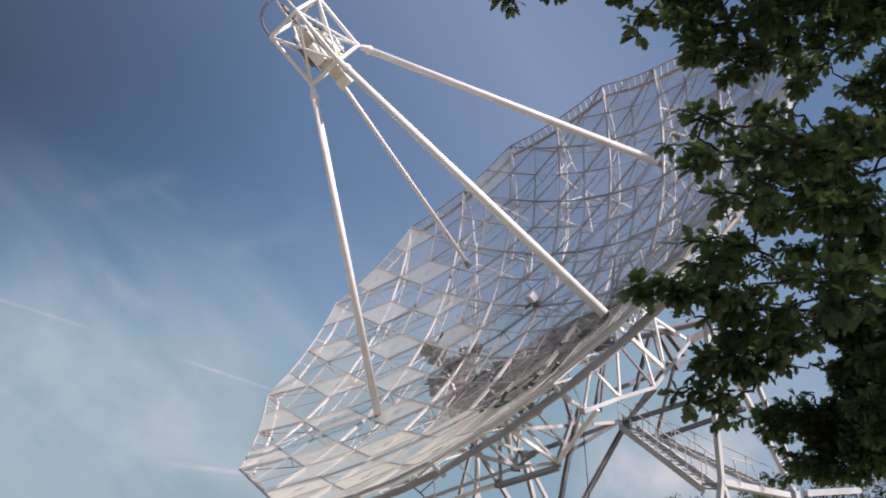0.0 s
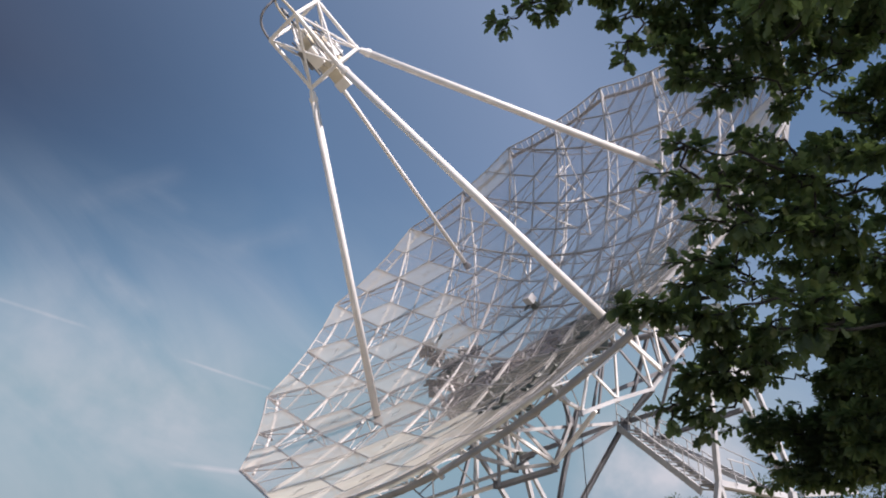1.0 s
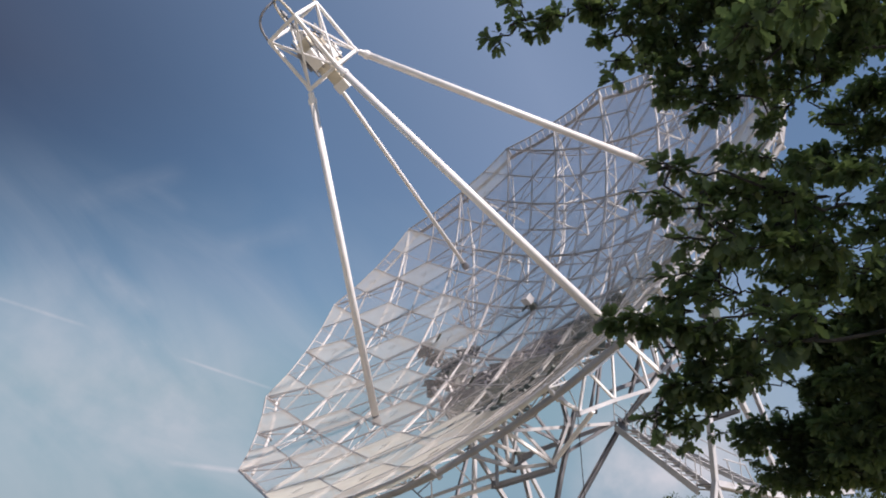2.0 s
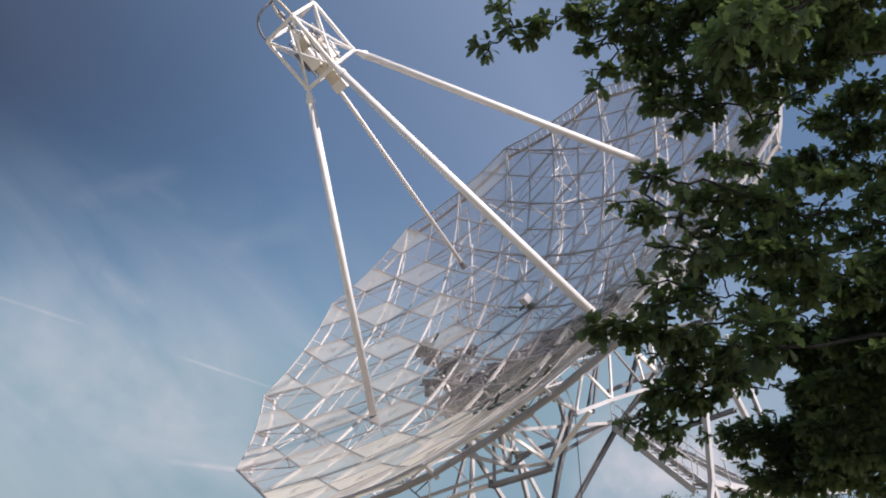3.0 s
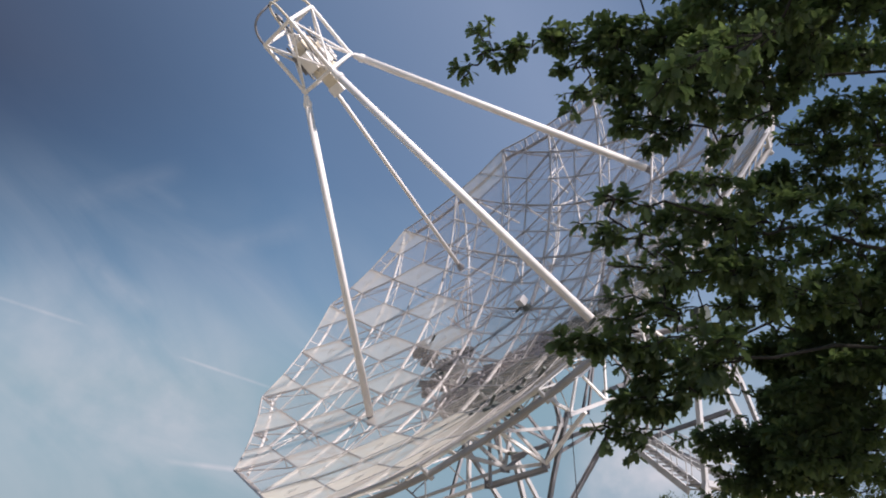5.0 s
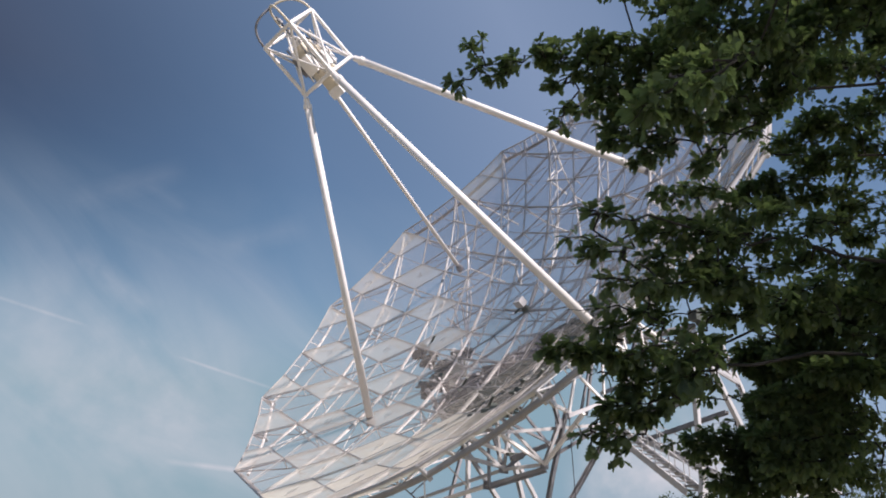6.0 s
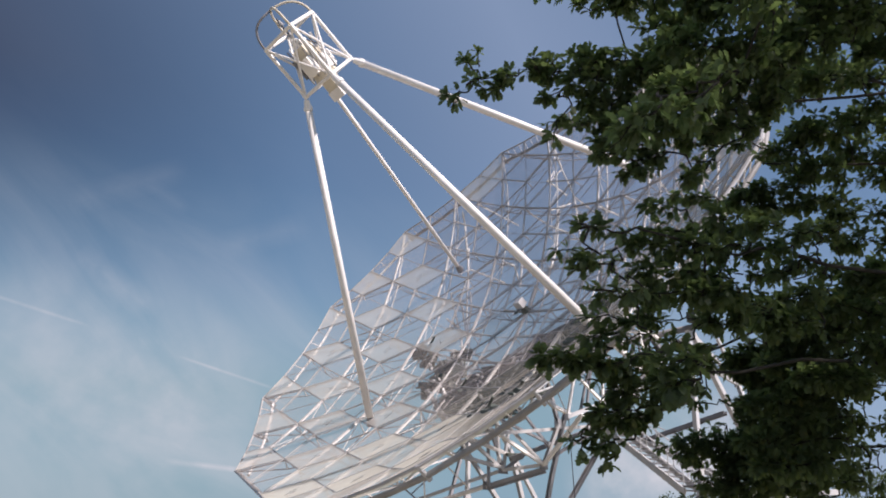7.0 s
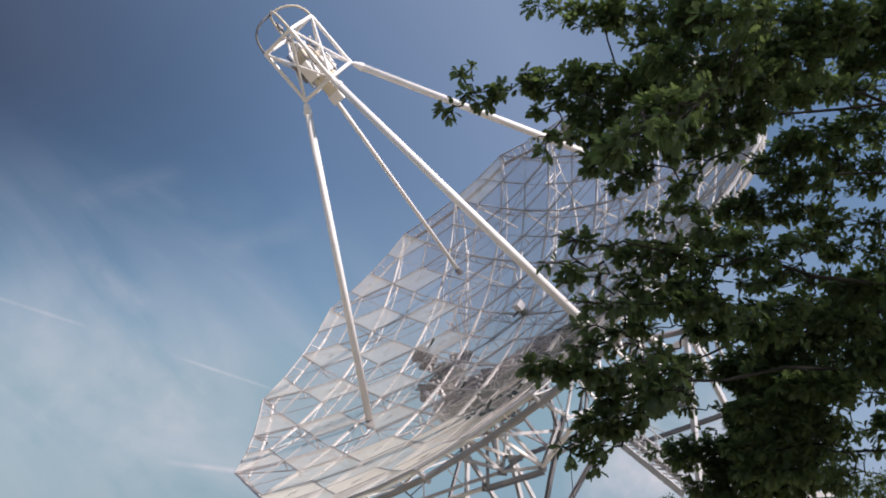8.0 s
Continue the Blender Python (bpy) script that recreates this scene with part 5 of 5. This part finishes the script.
def grow(start, end, reach, amount, wood, leaves):
    """A leafy spray: a twig with side shoots that end in rosettes of leaves."""
    d = end - start
    length, way = d.length, d.normalized()
    pts = wiggle(start, end, 6, min(0.03, length * 0.12))
    wood.path(pts, [0.006 * (1 - 0.75 * i / 6) for i in range(7)], n=5)
    inner = max(0.012, reach - 0.03)
    count = max(4, int(amount * 700 * (length + reach) * 2 * reach))
    # rosettes gather in a few tufts along the twig
    tufts = [rng.random() ** 0.85 for _ in range(3 + int(length / 0.09))]
    for _ in range(count):
        u = min(1.0, max(0.0, rng.choice(tufts) + rng.gauss(0, 0.05))) if rng.random() < 0.7 else rng.random()
        base = pts[min(5, int(u * 6))].lerp(pts[min(6, int(u * 6) + 1)], u * 6 % 1 if u < 1 else 1.0)
        off = Vector((rng.gauss(0, 1), rng.gauss(0, 1), rng.gauss(0, 1))).normalized()
        off -= way * off.dot(way) * 0.5
        taper = 1.0 if u < 0.75 else 1.0 - (u - 0.75) * 2.6
        tip = base + off * inner * (rng.random() ** 0.6) * taper
        if rng.random() < 0.45:
            wood.path([base, base.lerp(tip, 0.5) + Vector((0, 0, 0.008)), tip], [0.0035, 0.0025, 0.0015], n=3)
        for _k in range(rng.choice((2, 3, 3, 4))):
            lean = off * 0.8 + way * 0.6 + Vector((rng.gauss(0, 0.6), rng.gauss(0, 0.6), rng.gauss(0, 0.4)))
            leaves.append(leaf_matrix(tip, lean, rng.uniform(0.045, 0.08)))


def leaf_mesh(name, mats, mat):
    n, m = len(LEAF_V), len(LEAF_F)
    hom = np.c_[LEAF_V, np.ones(n)]
    verts = np.concatenate([(np.array(mt) @ hom.T).T[:, :3] for mt in mats])
    faces = (np.array(LEAF_F)[None] + (np.arange(len(mats)) * n)[:, None, None]).reshape(-1, 4)
    me = bpy.data.meshes.new(name)
    me.from_pydata(verts.tolist(), [], faces.tolist())
    me.materials.append(mat)
    me.polygons.foreach_set("use_smooth", [True] * len(me.polygons))
    return me


def build_oak():
    base = Vector((5.6, 5.0, 0.0))
    tree = thing("oak_tree", base, "old oak tree with dense dark green lobed leaves", "tree")
    fork = Vector((5.4, 4.8, 3.2))
    trunk = Shape().path([base + Vector((0, 0, -0.1)), base + Vector((0.02, 0, 0.4)), base + Vector((-0.05, -0.05, 1.6)), fork, Vector((5.3, 4.6, 5.2)), Vector((5.1, 4.2, 7.4))],
                         [0.42, 0.30, 0.26, 0.22, 0.14, 0.05], n=12)
    part("trunk", trunk, BARK, tree, smooth=True)
    ways = []
    for pts in BOUGHS:
        pts = [Vector(p) for p in pts]
        z0 = max(2.0, pts[0].z - 0.6)
        root = Vector((5.45, 4.85, z0))
        full = [root] + pts
        n = len(full)
        part("bough", Shape().path(full, [0.012 * (1 - i / n) ** 1.1 + 0.005 for i in range(n)], n=8), BARK, tree, smooth=True)
        for p, q in zip(full, full[1:]):
            ways += [p.lerp(q, k / 8) for k in range(9)]
    own, rest = [], []
    for a, b, reach, amount, picked in SPRAY_LIST:
        wood, leaves = Shape(), []
        hub = min(ways, key=lambda w: (w - a).length + 0.4 * max(0, (a - w).x) + 0.5 * abs(w.z - a.z))
        if (hub - a).length > 0.05:
            link_pts = wiggle(hub, a, 4, 0.04)
            wood.path(link_pts, [0.007, 0.006, 0.006, 0.005, 0.005], n=5)
            ways += link_pts
        ways += [a.lerp(b, k / 6) for k in range(7)]
        grow(a, b, reach, amount, wood, leaves)
        part("branch", wood, BARK, tree)
        (own if picked else rest).append(leaves)
    single = [m for group in own for m in group]
    spare = single[300:]
    shared = leaf_mesh("leaf", [Matrix()], LEAF)
    for m in single[:300]:
        ob = new("leaf", shared)
        ob.parent = tree
        ob.matrix_basis = Matrix.Translation(-base) @ m
    joined = [m for group in rest for m in group] + spare
    # unseen leaf masses added out of view, above and behind, to shade this side
    for n in range(17000):
        q = Vector((rng.gauss(0, 1), rng.gauss(0, 1), rng.gauss(0, 1))).normalized() * rng.random() ** 0.45
        if n < 6900:
            c = Vector((4.2, 1.4, 7.3)) + Vector((q.x * 4.3, q.y * 3.2, q.z * 1.7))
        elif n < 11000:
            c = Vector((6.4, 3.6, 6.6)) + Vector((q.x * 2.8, q.y * 3.4, q.z * 2.6))
        else:
            c = Vector((5.6, 0.6, 3.6)) + Vector((q.x * 2.6, q.y * 4.0, q.z * 2.3))
        depth, rise = c.y * 0.93 + (c.z - 2.2) * 0.36, (c.z - 2.2) * 0.93 - c.y * 0.36
        if depth + 1.1 > 0.4 and rise < 0.5 * (depth + 1.1) and c.x < 0.85 * (depth + 1.1):
            continue
        for _k in range(3):
            joined.append(leaf_matrix(c, q + Vector((rng.gauss(0, 0.7), rng.gauss(0, 0.7), rng.gauss(0, 0.5))), rng.uniform(0.08, 0.12)))
    # unseen boughs added under those shading leaves
    for end in ((3.2, 1.0, 7.2), (1.2, 1.6, 7.3), (5.8, 1.4, 7.4), (4.2, -0.6, 7.0)):
        mid = Vector((5.2, 4.4, 6.2))
        part("bough", Shape().path([mid, mid.lerp(Vector(end), 0.5) + Vector((0, 0, 0.5)), Vector(end)], [0.09, 0.05, 0.02], n=8), BARK, tree, smooth=True)
    me = leaf_mesh("leaves", joined, LEAF)
    ob = new("leaves", me)
    ob.parent = tree
    ob.matrix_parent_inverse = Matrix.Translation(-base)
    tagged(ob, kind="stuff")


build_oak()


# ---------------------------------------------------------------- far trees
def far_tree(x, y, h, w):
    tree = thing("far_tree", (x, y, 0), "distant broadleaf tree with a rounded green crown", "tree", group="trees at the edge of the field")
    part("trunk", Shape().path([(x, y, -0.1), (x + 0.1, y, h * 0.4), (x, y, h * 0.75)], [0.3, 0.22, 0.06], n=7), BARK, tree)
    mats = []
    blobs = [(Vector((x + rng.uniform(-w, w) * 0.6, y + rng.uniform(-w, w) * 0.6, h * rng.uniform(0.35, 0.85))), rng.uniform(0.25, 0.45) * w) for _ in range(14)]
    for c, r in blobs:
        for _ in range(110):
            q = Vector((rng.gauss(0, 1), rng.gauss(0, 1), rng.gauss(0, 1))).normalized() * r * rng.uniform(0.6, 1.05)
            p = c + q
            if p.z < h:
                mats.append(leaf_matrix(p, q, rng.uniform(0.35, 0.6)))
    crown = new("crown", leaf_mesh("crown", mats, FAR_LEAF))
    crown.parent = tree
    crown.matrix_parent_inverse = Matrix.Translation((-x, -y, 0))


for x, y, h, w in ((-57.2, 100, 5.6, 2.5), (51, 99, 11.6, 4.8), (45.5, 104, 11.4, 4.5), (58, 99, 12.4, 5.0), (40, 99, 9.6, 4.0), (35, 110, 8.6, 4.0), (64, 100, 11.5, 4.8), (28, 108, 6.6, 3.5)):
    far_tree(x, y, h, w)
